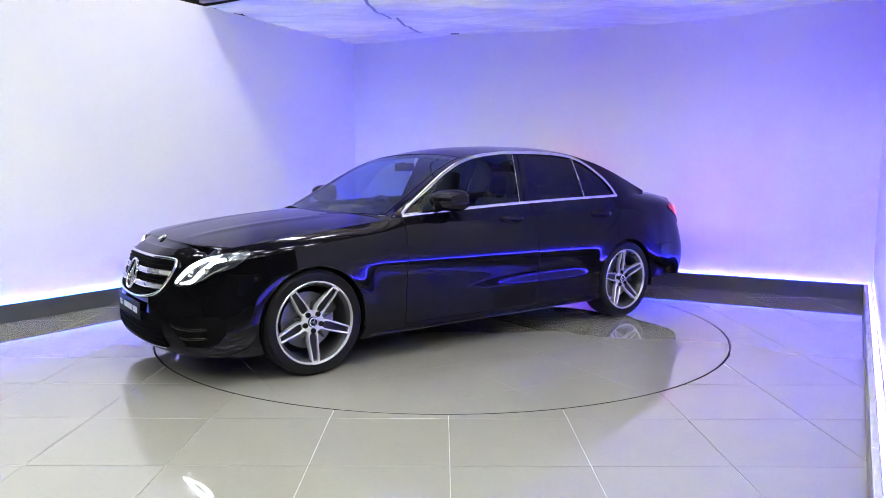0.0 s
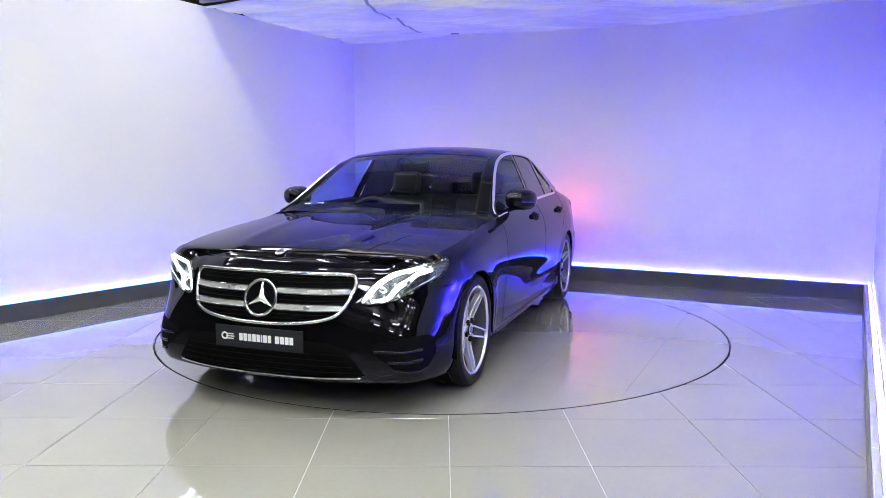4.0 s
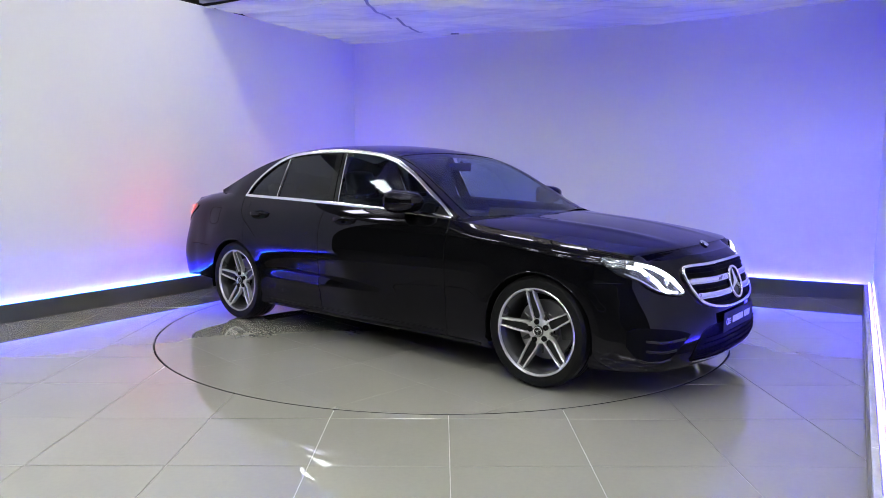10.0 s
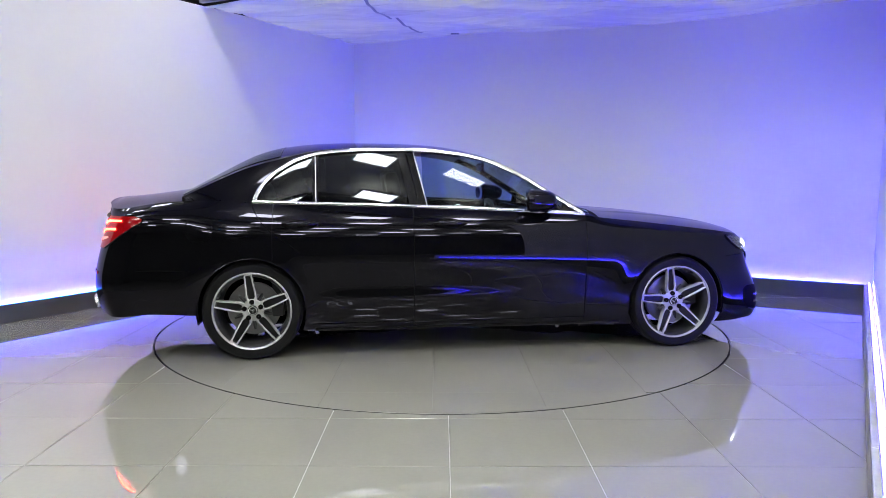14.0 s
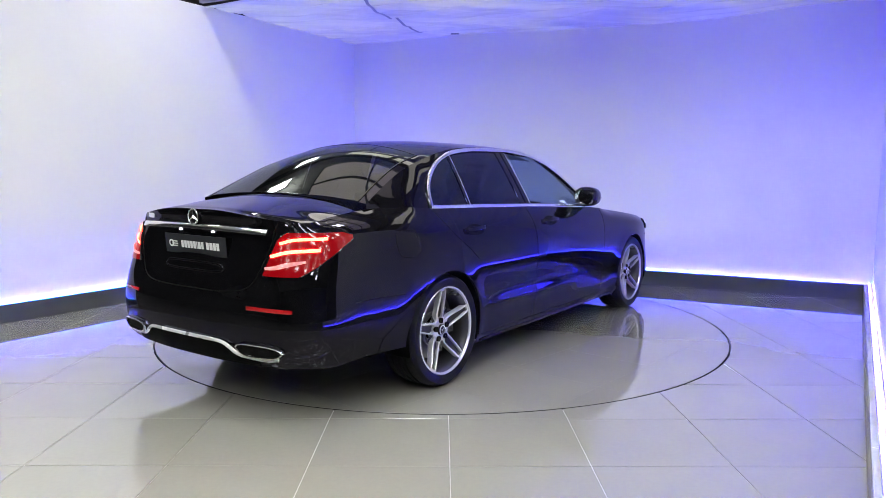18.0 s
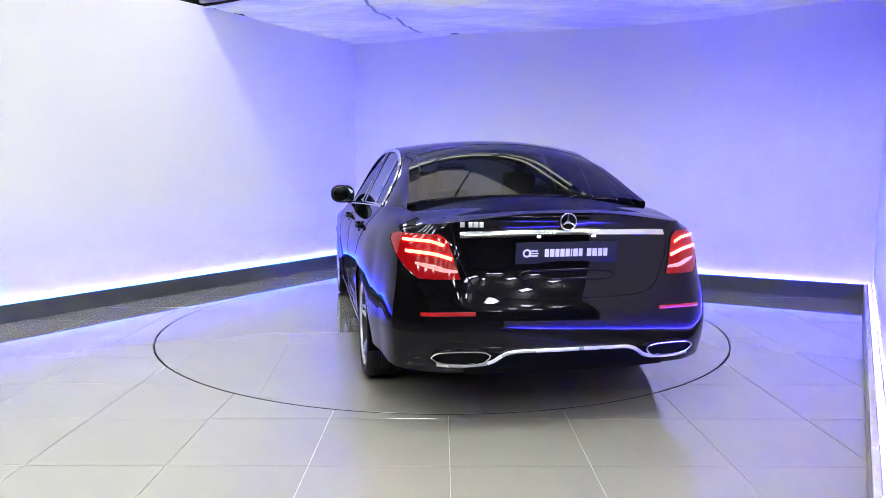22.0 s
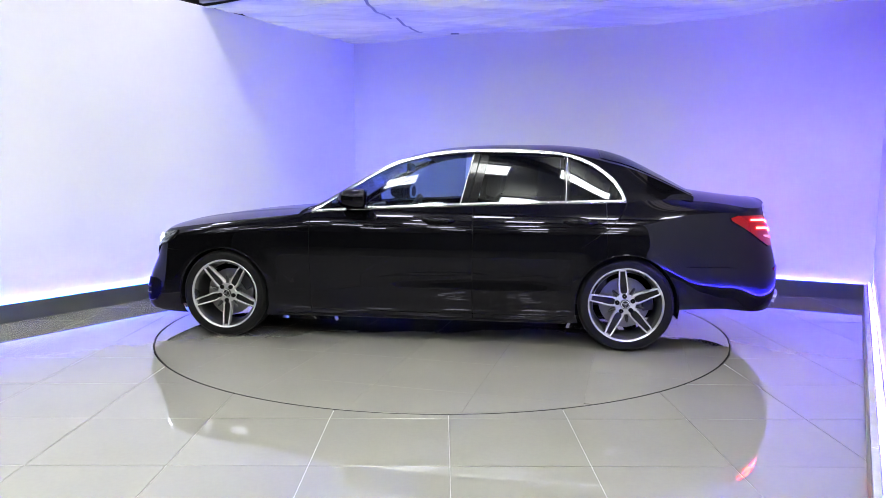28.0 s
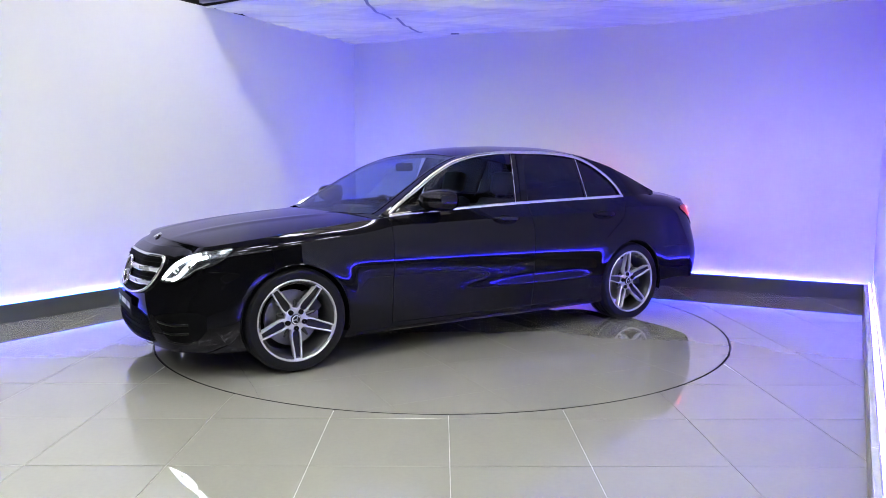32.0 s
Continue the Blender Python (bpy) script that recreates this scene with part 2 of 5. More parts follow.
def pchip(pts):
    """Smooth curve without overshoot through (x, y) pairs."""
    pts = sorted(pts)
    x, y = np.array([p[0] for p in pts], float), np.array([p[1] for p in pts], float)
    h, dl = np.diff(x), np.diff(y) / np.diff(x)
    m = np.zeros(len(x))
    for i in range(1, len(x) - 1):
        if dl[i - 1] * dl[i] > 0:
            w1, w2 = 2 * h[i] + h[i - 1], h[i] + 2 * h[i - 1]
            m[i] = (w1 + w2) / (w1 / dl[i - 1] + w2 / dl[i])
    m[0], m[-1] = dl[0], dl[-1]

    def f(v):
        v = np.clip(np.asarray(v, float), x[0], x[-1])
        i = np.clip(np.searchsorted(x, v, side="right") - 1, 0, len(x) - 2)
        t = (v - x[i]) / h[i]
        return ((1 + 2 * t) * (1 - t) ** 2 * y[i] + t * (1 - t) ** 2 * h[i] * m[i]
                + t * t * (3 - 2 * t) * y[i + 1] + t * t * (t - 1) * h[i] * m[i + 1])
    return f


def soften(f, x0, x1, w):
    """The curve f evened out over the width w between x0 and x1."""
    x = np.linspace(x0, x1, 1201)
    y = np.asarray(f(x), float)
    n = max(2, int(3 * w / (x[1] - x[0])))
    k = np.exp(-(np.arange(-n, n + 1) * (x[1] - x[0]) / w) ** 2 / 2)
    lo, hi = 2 * y[0] - y[n:0:-1], 2 * y[-1] - y[-2:-n - 2:-1]
    y = np.convolve(np.r_[lo, y, hi], k / k.sum(), "valid")
    return lambda v: np.interp(np.asarray(v, float), x, y)


def smoothstep(v, a, b):
    t = np.clip((np.asarray(v, float) - a) / (b - a), 0, 1)
    return t * t * (3 - 2 * t)


def round_line(pts, n=120, closed=False, blend=0.0):
    """Points spread evenly along a smooth line through pts."""
    P = np.array(pts, float)
    if closed:
        P = np.vstack([P[-1], P, P[0], P[1]])
    else:
        P = np.vstack([2 * P[0] - P[1], P, 2 * P[-1] - P[-2]])
    out = []
    for i in range(1, len(P) - 2):
        for t in np.linspace(0, 1, 16, endpoint=False):
            a, b, c, d = P[i - 1], P[i], P[i + 1], P[i + 2]
            out.append(0.5 * (2 * b + (c - a) * t + (2 * a - 5 * b + 4 * c - d) * t * t + (3 * b - a - 3 * c + d) * t ** 3))
    out.append(P[-2])
    out = np.array(out)
    s = np.r_[0, np.cumsum(np.linalg.norm(np.diff(out, axis=0), axis=1))]
    q = np.linspace(0, s[-1], n + 1 if closed else n)
    if closed:
        q = q[:-1]
    return np.stack([np.interp(q, s, out[:, k]) for k in range(out.shape[1])], 1)


# ---- the bay: walls, skirting with light strips, canopy, tiled floor, turntable ----
TABLE_R = 2.224
DIR_L = Vector((math.cos(radians(57.6)), math.sin(radians(57.6)), 0))
DIR_B = Vector((math.cos(radians(-27.0)), math.sin(radians(-27.0)), 0))
DIR_R = Vector((math.cos(radians(59.3)), math.sin(radians(59.3)), 0))
OUT_L, OUT_B, OUT_R = Vector((-DIR_L.y, DIR_L.x, 0)), Vector((-DIR_B.y, DIR_B.x, 0)), Vector((DIR_R.y, -DIR_R.x, 0))
ON_L, ON_B, ON_R = Vector((-2.46, 1.63, 0)), Vector((2.85, 1.645, 0)), Vector((2.637, -1.479, 0))


def meet(p, u, q, v):
    k = ((q.x - p.x) * v.y - (q.y - p.y) * v.x) / (u.x * v.y - u.y * v.x)
    return p + u * k


CORNER_L = meet(ON_L, DIR_L, ON_B, DIR_B)
CORNER_R = meet(ON_R, DIR_R, ON_B, DIR_B)
SKIRT_H, LEDGE = 0.155, 0.055
WALL_H = 3.05
GROOVE = 0.122


def upright(name, a, b, z0, z1, out, thick, bevel=0.002):
    """Upright slab whose inner face runs from a to b."""
    bm, me = bmesh.new(), bpy.data.meshes.new(name)
    o = Vector(out) * thick
    lo = [bm.verts.new((p.x, p.y, z0)) for p in (a, b, b + o, a + o)]
    hi = [bm.verts.new((p.x, p.y, z1)) for p in (a, b, b + o, a + o)]
    bm.faces.new(lo[::-1]), bm.faces.new(hi)
    for i in range(4):
        bm.faces.new((lo[i], lo[(i + 1) % 4], hi[(i + 1) % 4], hi[i]))
    bmesh.ops.recalc_face_normals(bm, faces=bm.faces)
    if bevel:
        bmesh.ops.bevel(bm, geom=bm.edges[:], offset=bevel, segments=1, affect="EDGES")
    finish(bm, me, 40)
    return me


def structure(name, me, material, label, category, parent=None):
    ob = place(name, me, material, parent=parent)
    return tagged(ob, label, category, kind="structure")


def channel(name, a, b, out):
    """Boxed skirting with an open groove behind its front board, in which the light strip lies."""
    bm, me = bmesh.new(), bpy.data.meshes.new(name)
    prof = [(0, 0), (0, SKIRT_H - 0.002), (0.002, SKIRT_H), (0.012, SKIRT_H), (0.012, GROOVE), (LEDGE - 0.002, GROOVE), (LEDGE - 0.002, 0)]
    A = [bm.verts.new((*(a + Vector(out) * u).xy, z)) for u, z in prof]
    B = [bm.verts.new((*(b + Vector(out) * u).xy, z)) for u, z in prof]
    n = len(prof)
    for i in range(n):
        bm.faces.new((A[i], B[i], B[(i + 1) % n], A[(i + 1) % n]))
    bm.faces.new(A), bm.faces.new(B[::-1])
    bmesh.ops.recalc_face_normals(bm, faces=bm.faces)
    finish(bm, me, 30)
    return me


END_L = CORNER_L - DIR_L * 5.4
END_R = CORNER_R - DIR_R * 6.5
WL, WLE = CORNER_L + OUT_L * LEDGE + OUT_B * LEDGE, END_L + OUT_L * LEDGE
WR, WRE = CORNER_R + OUT_R * (LEDGE + 0.02) + OUT_B * LEDGE, END_R + OUT_R * (LEDGE + 0.02)
structure("wall_left", upright("wall_left", WLE, WL + DIR_L * 0.2, 0, 2.93, OUT_L, 0.14, 0), M_WALL, "white painted smooth showroom wall washed by blue-violet light", "wall")
structure("wall_back", upright("wall_back", WL, WR, 0, WALL_H, OUT_B, 0.14, 0), M_WALL, "white painted wall glowing violet from the strip light below", "wall")
WME = WRE + DIR_R * 1.4
# added out of view: catches the kerb strip's glow for the doors' reflections
structure("low_wall_right", upright("low_wall_right", WME - DIR_R * 0.001, WRE, 0, 0.42, OUT_R, 0.14, 0), M_WALL, "added low white wall out of view, catching the kerb strip's glow for reflections", "wall")
structure("wall_right", upright("wall_right", WR + DIR_R * 0.2, WME, 0, WALL_H, OUT_R, 0.14, 0), M_WALL, "white painted side wall behind a low lit ledge", "wall")
structure("skirting_left", channel("skirting_left", END_L, CORNER_L, OUT_L), M_SKIRT, "dark grey boxed skirting with a light ledge on top", "skirting")
structure("skirting_back", channel("skirting_back", CORNER_L, CORNER_R, OUT_B), M_SKIRT, "dark grey boxed skirting with a light ledge on top", "skirting")
structure("kerb_right", upright("kerb_right", CORNER_R - DIR_R * 0.002, END_R, 0, SKIRT_H - 0.006, OUT_R, LEDGE + 0.016), M_KERB, "low grey kerb along the side wall", "kerb")
structure("kerb_top", upright("kerb_top", CORNER_R - DIR_R * 0.01 + OUT_R * 0.004, END_R + OUT_R * 0.004, SKIRT_H - 0.005, SKIRT_H, OUT_R, LEDGE + 0.008), M_LEDGE, "scuffed pale film on the kerb's top", "kerb")


def strip(a, b, out, tail, z, core=M_CORE, core_label="bright cyan row of diodes"):
    """A light strip lying along the wall: tape, diffuser and a row of bright diodes."""
    t = thing("light_strip", "glowing blue-violet light strip along the wall's foot" + tail, "strip light", group="light strips round the bay")
    u = (b - a).normalized()
    o = Vector(out)
    a, b = a + u * 0.02, b - u * 0.02
    place("tape", upright("tape", a + o * (LEDGE - 0.034), b + o * (LEDGE - 0.034), z + 0.0005, z + 0.003, o, 0.028, 0), M_FRAME, parent=t)
    place("cover", upright("cover", a + o * 0.0122, b + o * 0.0122, z + 0.014, z + 0.016, o, 0.032, 0), M_FRAME, parent=t, label="slim cover over the diodes")
    place("diffuser", upright("diffuser", a + o * 0.020, b + o * 0.020, z + 0.0165, z + 0.0235, o, 0.010, 0), M_STRIP, parent=t, label="glowing violet diffuser")
    place("core", upright("core", a + o * 0.038, b + o * 0.038, z + 0.003, z + 0.008, o, 0.004, 0), core, parent=t, label=core_label)
    return t


strip(CORNER_L - DIR_L * 5.3, CORNER_L, OUT_L, " in a groove", GROOVE)
strip(CORNER_L, CORNER_R, OUT_B, " in a groove", GROOVE)
KERB_STRIP = strip(CORNER_R + OUT_R * 0.016, CORNER_R - DIR_R * 6.4 + OUT_R * 0.016, OUT_R, " on the kerb", SKIRT_H, M_KERBCORE, "bright lilac row of diodes")

place("front_lip", upright("front_lip", CORNER_R - DIR_R * 0.02 + OUT_R * (LEDGE - 0.026), CORNER_R - DIR_R * 6.4 + OUT_R * (LEDGE - 0.026), SKIRT_H + 0.0005, SKIRT_H + 0.024, OUT_R, 0.003, 0), M_FRAME, parent=KERB_STRIP, label="aluminium lip hiding the diodes")

# canopy of stretched film over the back of the bay
CAN_DEPTH = 2.42


def canopy():
    a0, b0 = WL, WR
    nu, nv = 130, 80
    P = np.zeros((nu, nv, 3))
    for i in range(nu):
        u = i / (nu - 1)
        for j in range(nv):
            v = j / (nv - 1)
            p = a0.lerp(b0, u) - (DIR_L.lerp(DIR_R, u)).normalized() * (CAN_DEPTH * v)
            z = 2.90 - 0.085 * math.exp(-((u - 0.70) / 0.2) ** 2) * (1 - 0.6 * v) - 0.03 * math.exp(-((u - 0.45) / 0.12) ** 2) * (1 - v)
            z += 0.03 * v * (1 - u) + 0.014 * noise.noise(Vector((p.x * 2.2, p.y * 2.2, 3)))
            al, ac = p.dot(DIR_B), p.dot(OUT_B) + 0.25 * math.sin(p.dot(DIR_B) * 0.9)
            edge = min(1.0, 12 * v, 12 * (1 - v) + 0.2)
            z += edge * (0.030 * (1 - abs(noise.noise(Vector((al * 0.55, ac * 3.2, 1.7))))) ** 6 + 0.012 * noise.noise(Vector((al * 1.1, ac * 7.5, 5))) + 0.005 * noise.noise(Vector((al * 4, ac * 15, 9))))
            P[i, j] = (p.x, p.y, z)
    return P


CAN = canopy()
structure("canopy", grid("canopy", CAN, 60, thick=0.003), M_SHEET, "crinkled white plastic film stretched as a low ceiling", "ceiling")
a, b = Vector(CAN[0, -1]), Vector(CAN[-1, -1])
structure("canopy_beam", upright("canopy_beam", Vector((a.x, a.y, 0)), Vector((b.x, b.y, 0)), 2.952, 3.02, -DIR_L, 0.05), M_TAPE, "slim dark edge beam carrying the film", "beam")
def film_z(x, y):
    k = np.argmin((CAN[..., 0] - x) ** 2 + (CAN[..., 1] - y) ** 2)
    return float(CAN.reshape(-1, 3)[k, 2])


for line in (((-0.80, 1.05), (-0.78, 1.30), (-0.71, 1.85), (-0.58, 2.30)), ((-0.51, 2.24), (-0.41, 2.60), (-0.25, 2.98))):
    pts = [Vector((x, y, film_z(x, y) - 0.006)) for x, y in round_line(line, 14)]
    structure("tape_seam", sweep("tape_seam", pts, 0.035, 0.005), M_TAPE, "grey tape over a seam of the ceiling film", "tape")
px, py = 0.145, 3.0
pz = film_z(px, py)
structure("tape_tab", box("tape_tab", (px - 0.05, py - 0.02, pz - 0.014), (px + 0.05, py + 0.02, pz - 0.004)), M_TAPE, "small dark tape tab at the film's edge", "tape")

# hall round and behind the bay
HX0, HX1, HY0, HY1, HZ = -10.0, 9.0, -13.0, 7.5, 4.6
structure("hall_wall_south", upright("hall_wall_south", Vector((HX0, HY0, 0)), Vector((HX1, HY0, 0)), 0, HZ, Vector((0, -1, 0)), 0.2, 0), M_HALL, "plain grey wall of the hall", "wall")
structure("hall_wall_west", upright("hall_wall_west", Vector((HX0, HY0, 0)), Vector((HX0, HY1, 0)), 0, HZ, Vector((-1, 0, 0)), 0.2, 0), M_HALL, "plain grey wall of the hall", "wall")
structure("hall_wall_east", upright("hall_wall_east", Vector((HX1, HY0, 0)), Vector((HX1, HY1, 0)), 0, HZ, Vector((1, 0, 0)), 0.2, 0), M_HALL, "plain grey wall of the hall", "wall")
structure("hall_wall_north", upright("hall_wall_north", Vector((HX0, HY1, 0)), Vector((HX1, HY1, 0)), 0, HZ, Vector((0, 1, 0)), 0.2, 0), M_HALL, "plain grey wall of the hall", "wall")
structure("hall_ceiling", box("hall_ceiling", (HX0, HY0, HZ), (HX1, HY1, HZ + 0.15), 0), M_ROOF, "pale boarded ceiling of the hall", "ceiling")
for k in range(6):
    c = CORNER_L + DIR_B * 3.1 - DIR_L * (1.6 + 1.75 * k)
    a, b = c - DIR_B * 5.6, c + DIR_B * 4.4
    structure("ceiling_beam", upright("ceiling_beam", a, b, HZ - 0.26, HZ - 0.003, DIR_L, 0.14), M_BEAM, "dark steel roof beam under the hall ceiling", "beam")

# skylights in the roof over the canopy
for k in range(4):
    c = CORNER_L + DIR_B * (0.5 + 1.55 * k) - DIR_L * 1.15
    m = Matrix.Translation((c.x, c.y, HZ - 0.02)) @ pose(0, 0, 0, 0, 0, -27)
    sk = thing("skylight", "bright translucent skylight in the hall's roof", "skylight", m, group="skylights of the hall")
    place("pane", box("pane", (-0.755, -2.3, 0.0), (0.755, -0.95, 0.015), 0), M_SKY, parent=sk, label="glowing daylight pane")
    for x in (-0.775, 0.755):
        place("frame", box("frame", (x, -2.33, -0.03), (x + 0.02, -0.92, 0.017), 0), M_BEAM, parent=sk)
    for y in (-1.85, -1.4):
        place("bar", box("bar", (-0.755, y, -0.02), (0.755, y + 0.035, -0.001), 0), M_BEAM, parent=sk)

# unseen panes added over the film to make it glow from above
for k in range(4):
    c = CORNER_L + DIR_B * (0.5 + 1.55 * k) - DIR_L * 0.62
    m = Matrix.Translation((c.x, c.y, HZ - 0.02)) @ pose(0, 0, 0, 0, 0, -27)
    sk = thing("skylight", "added unseen glowing pane that lights the ceiling film from above", "skylight", m, group="skylights of the hall")
    place("pane", box("pane", (-0.7, -0.55, 0.0), (0.7, 0.55, 0.015), 0), M_FILMLIGHT, parent=sk, label="glowing daylight pane")
    for x in (-0.72, 0.70):
        place("frame", box("frame", (x, -0.55, -0.03), (x + 0.02, 0.55, 0.017), 0), M_BEAM, parent=sk)

PANEL_Z = 4.25


def ceiling_light(c, turn):
    t = thing("ceiling_light", "white suspended panel light, lit", "ceiling light", Matrix.Translation(c) @ pose(0, 0, 0, 0, 0, turn), group="panel lights of the hall")
    bm, me = bmesh.new(), bpy.data.meshes.new("frame")
    for lo, hi in (((-0.283, -0.168, 0), (0.283, -0.146, 0.05)), ((-0.283, 0.146, 0), (0.283, 0.168, 0.05)),
                   ((-0.283, -0.146, 0), (-0.261, 0.146, 0.05)), ((0.261, -0.146, 0), (0.283, 0.146, 0.05))):
        box_bm(bm, lo, hi)
    finish(bm, me, 30)
    place("frame", me, M_FRAME, parent=t)
    place("diffuser", box("diffuser", (-0.26, -0.145, 0.006), (0.26, 0.145, 0.03), 0), M_PANEL, parent=t, label="glowing white diffuser")
    for x in (-0.25, 0.25):
        place("hanger", box("hanger", (x - 0.004, -0.004, 0.05), (x + 0.004, 0.004, HZ - PANEL_Z), 0), M_BEAM, parent=t)
    return t


first = None
SPOTS = [Vector((-4.2, -2.1, 0))]
SPOTS += [Vector((-2.8 + 1.3 * k, -2.30 - 0.2 * k, 0)) for k in range(1, 5)]
SPOTS += [CORNER_L - DIR_L * 3.25 + DIR_B * (1.4 + 1.1 * k) for k in range(3)]
SPOTS += [CORNER_L + OUT_L * 1.0 - DIR_L * (1.5 + 0.95 * k) for k in range(5)]
SPOTS += [CORNER_L - DIR_L * 8.1 + DIR_B * (0.7 + 1.7 * k) for k in range(7)]
SPOTS += [CORNER_L - DIR_L * 9.6 + DIR_B * (-0.2 + 1.7 * k) for k in range(8)]
SPOTS += [CORNER_L - DIR_L * 11.4 + DIR_B * (0.6 + 1.7 * k) for k in range(7)]
SPOTS += [Vector((-1.3 + 1.3 * k, -3.75 - 0.2 * k, 0)) for k in range(4)]
for c in SPOTS:
    c = Vector((c.x, c.y, PANEL_Z))
    if first is None:
        first = ceiling_light(c, -20.0)
    else:
        copy_thing(first, Matrix.Translation(c) @ pose(0, 0, 0, 0, 0, -20.0))

# floor: bed of grout with a round pit for the turntable, tiles on it
TX, TY = 0.606, 0.572
OX, OY = 0.034, -2.862


def ring_bed():
    vs, fs = [], []
    n = 96
    for i in range(n):
        a = 2 * math.pi * i / n
        c, s = math.cos(a), math.sin(a)
        k = 1 / max(abs(c), abs(s))
        vs += [((TABLE_R + 0.008) * c, (TABLE_R + 0.008) * s, -0.004), (3.2 * k * c, 3.2 * k * s, -0.004),
               ((TABLE_R + 0.008) * c, (TABLE_R + 0.008) * s, -0.06), (TABLE_R * 0.3 * c, TABLE_R * 0.3 * s, -0.06)]
    for i in range(n):
        a, b = 4 * i, 4 * ((i + 1) % n)
        fs += [(a, a + 1, b + 1, b), (a, b, b + 2, a + 2), (a + 2, b + 2, b + 3, a + 3)]
    base = len(vs)
    X0, X1, Y0, Y1 = HX0, HX1, HY0, HY1
    for x, y in ((X0, Y0), (X1, Y0), (X1, Y1), (X0, Y1), (-3.2, -3.2), (3.2, -3.2), (3.2, 3.2), (-3.2, 3.2)):
        vs.append((x, y, -0.004))
    for i in range(4):
        fs.append((base + i, base + (i + 1) % 4, base + 4 + (i + 1) % 4, base + 4 + i))
    me = bpy.data.meshes.new("floor")
    me.from_pydata(vs, [], fs)
    return me


floor_ob = structure("floor", ring_bed(), M_GROUT, "polished grey porcelain tiles with pale narrow joints", "floor")


def tile_mesh(poly, h=0.009, ch=0.0010):
    """Slab of a convex or notched outline, its top edge slightly chamfered."""
    n = len(poly)
    c = Vector((sum(p[0] for p in poly) / n, sum(p[1] for p in poly) / n))
    ins = []
    for i in range(n):
        p, a, b = Vector(poly[i]), Vector(poly[i - 1]), Vector(poly[(i + 1) % n])
        n1, n2 = Vector((-(p - a).y, (p - a).x)), Vector((-(b - p).y, (b - p).x))
        nn = (n1.normalized() + n2.normalized())
        ins.append(p + nn.normalized() * ch)
    vs = [(p[0], p[1], -h) for p in poly] + [(p[0], p[1], -ch) for p in poly] + [(p.x, p.y, 0) for p in ins]
    fs = [tuple(range(2 * n, 3 * n))]
    for i in range(n):
        j = (i + 1) % n
        fs += [(i, j, n + j, n + i), (n + i, n + j, 2 * n + j, 2 * n + i)]
    me = bpy.data.meshes.new("tile")
    me.from_pydata(vs, [], fs)
    return me


def cut_square(x0, y0, x1, y1, r, inside, turn=0.0, about=(0, 0)):
    """The part of a square inside or outside a circle of radius r round the origin; None if there is none, True if whole."""
    pts = []
    m = 24
    cs = [(x0, y0), (x1, y0), (x1, y1), (x0, y1)]
    ct, st = math.cos(turn), math.sin(turn)
    cs = [(about[0] + ct * x - st * y, about[1] + st * x + ct * y) for x, y in cs]
    for k in range(4):
        a, b = cs[k], cs[(k + 1) % 4]
        for i in range(m):
            pts.append((a[0] + (b[0] - a[0]) * i / m, a[1] + (b[1] - a[1]) * i / m))
    keep = [(math.hypot(*p) < r) == inside for p in pts]
    if all(keep):
        return True, cs
    if not any(keep):
        return None, None
    n = len(pts)
    start = next(i for i in range(n) if keep[i] and not keep[i - 1])
    run = []
    i = start
    while keep[i % n] and len(run) < n:
        run.append(pts[i % n])
        i += 1
    first_, last_ = run[0], run[-1]
    corners = [first_] + [p for p in run[1:-1] if any(math.hypot(p[0] - q[0], p[1] - q[1]) < 1e-6 for q in cs)] + [last_]

    def on(p):
        k = r / math.hypot(*p)
        return (p[0] * k, p[1] * k)
    e, s = on(last_), on(first_)
    a0, a1 = math.atan2(e[1], e[0]), math.atan2(s[1], s[0])
    dlt = (a1 - a0 + math.pi) % (2 * math.pi) - math.pi
    steps = max(2, int(abs(dlt) / 0.03))
    arc = [(r * math.cos(a0 + dlt * k / steps), r * math.sin(a0 + dlt * k / steps)) for k in range(steps + 1)]
    out = [p for p in corners[1:-1]] + arc
    if len(out) < 3:
        return None, None
    area = sum(out[i][0] * out[(i + 1) % len(out)][1] - out[(i + 1) % len(out)][0] * out[i][1] for i in range(len(out)))
    if abs(area) < 0.004:
        return None, None
    return False, out if area > 0 else out[::-1]


J = 0.0022


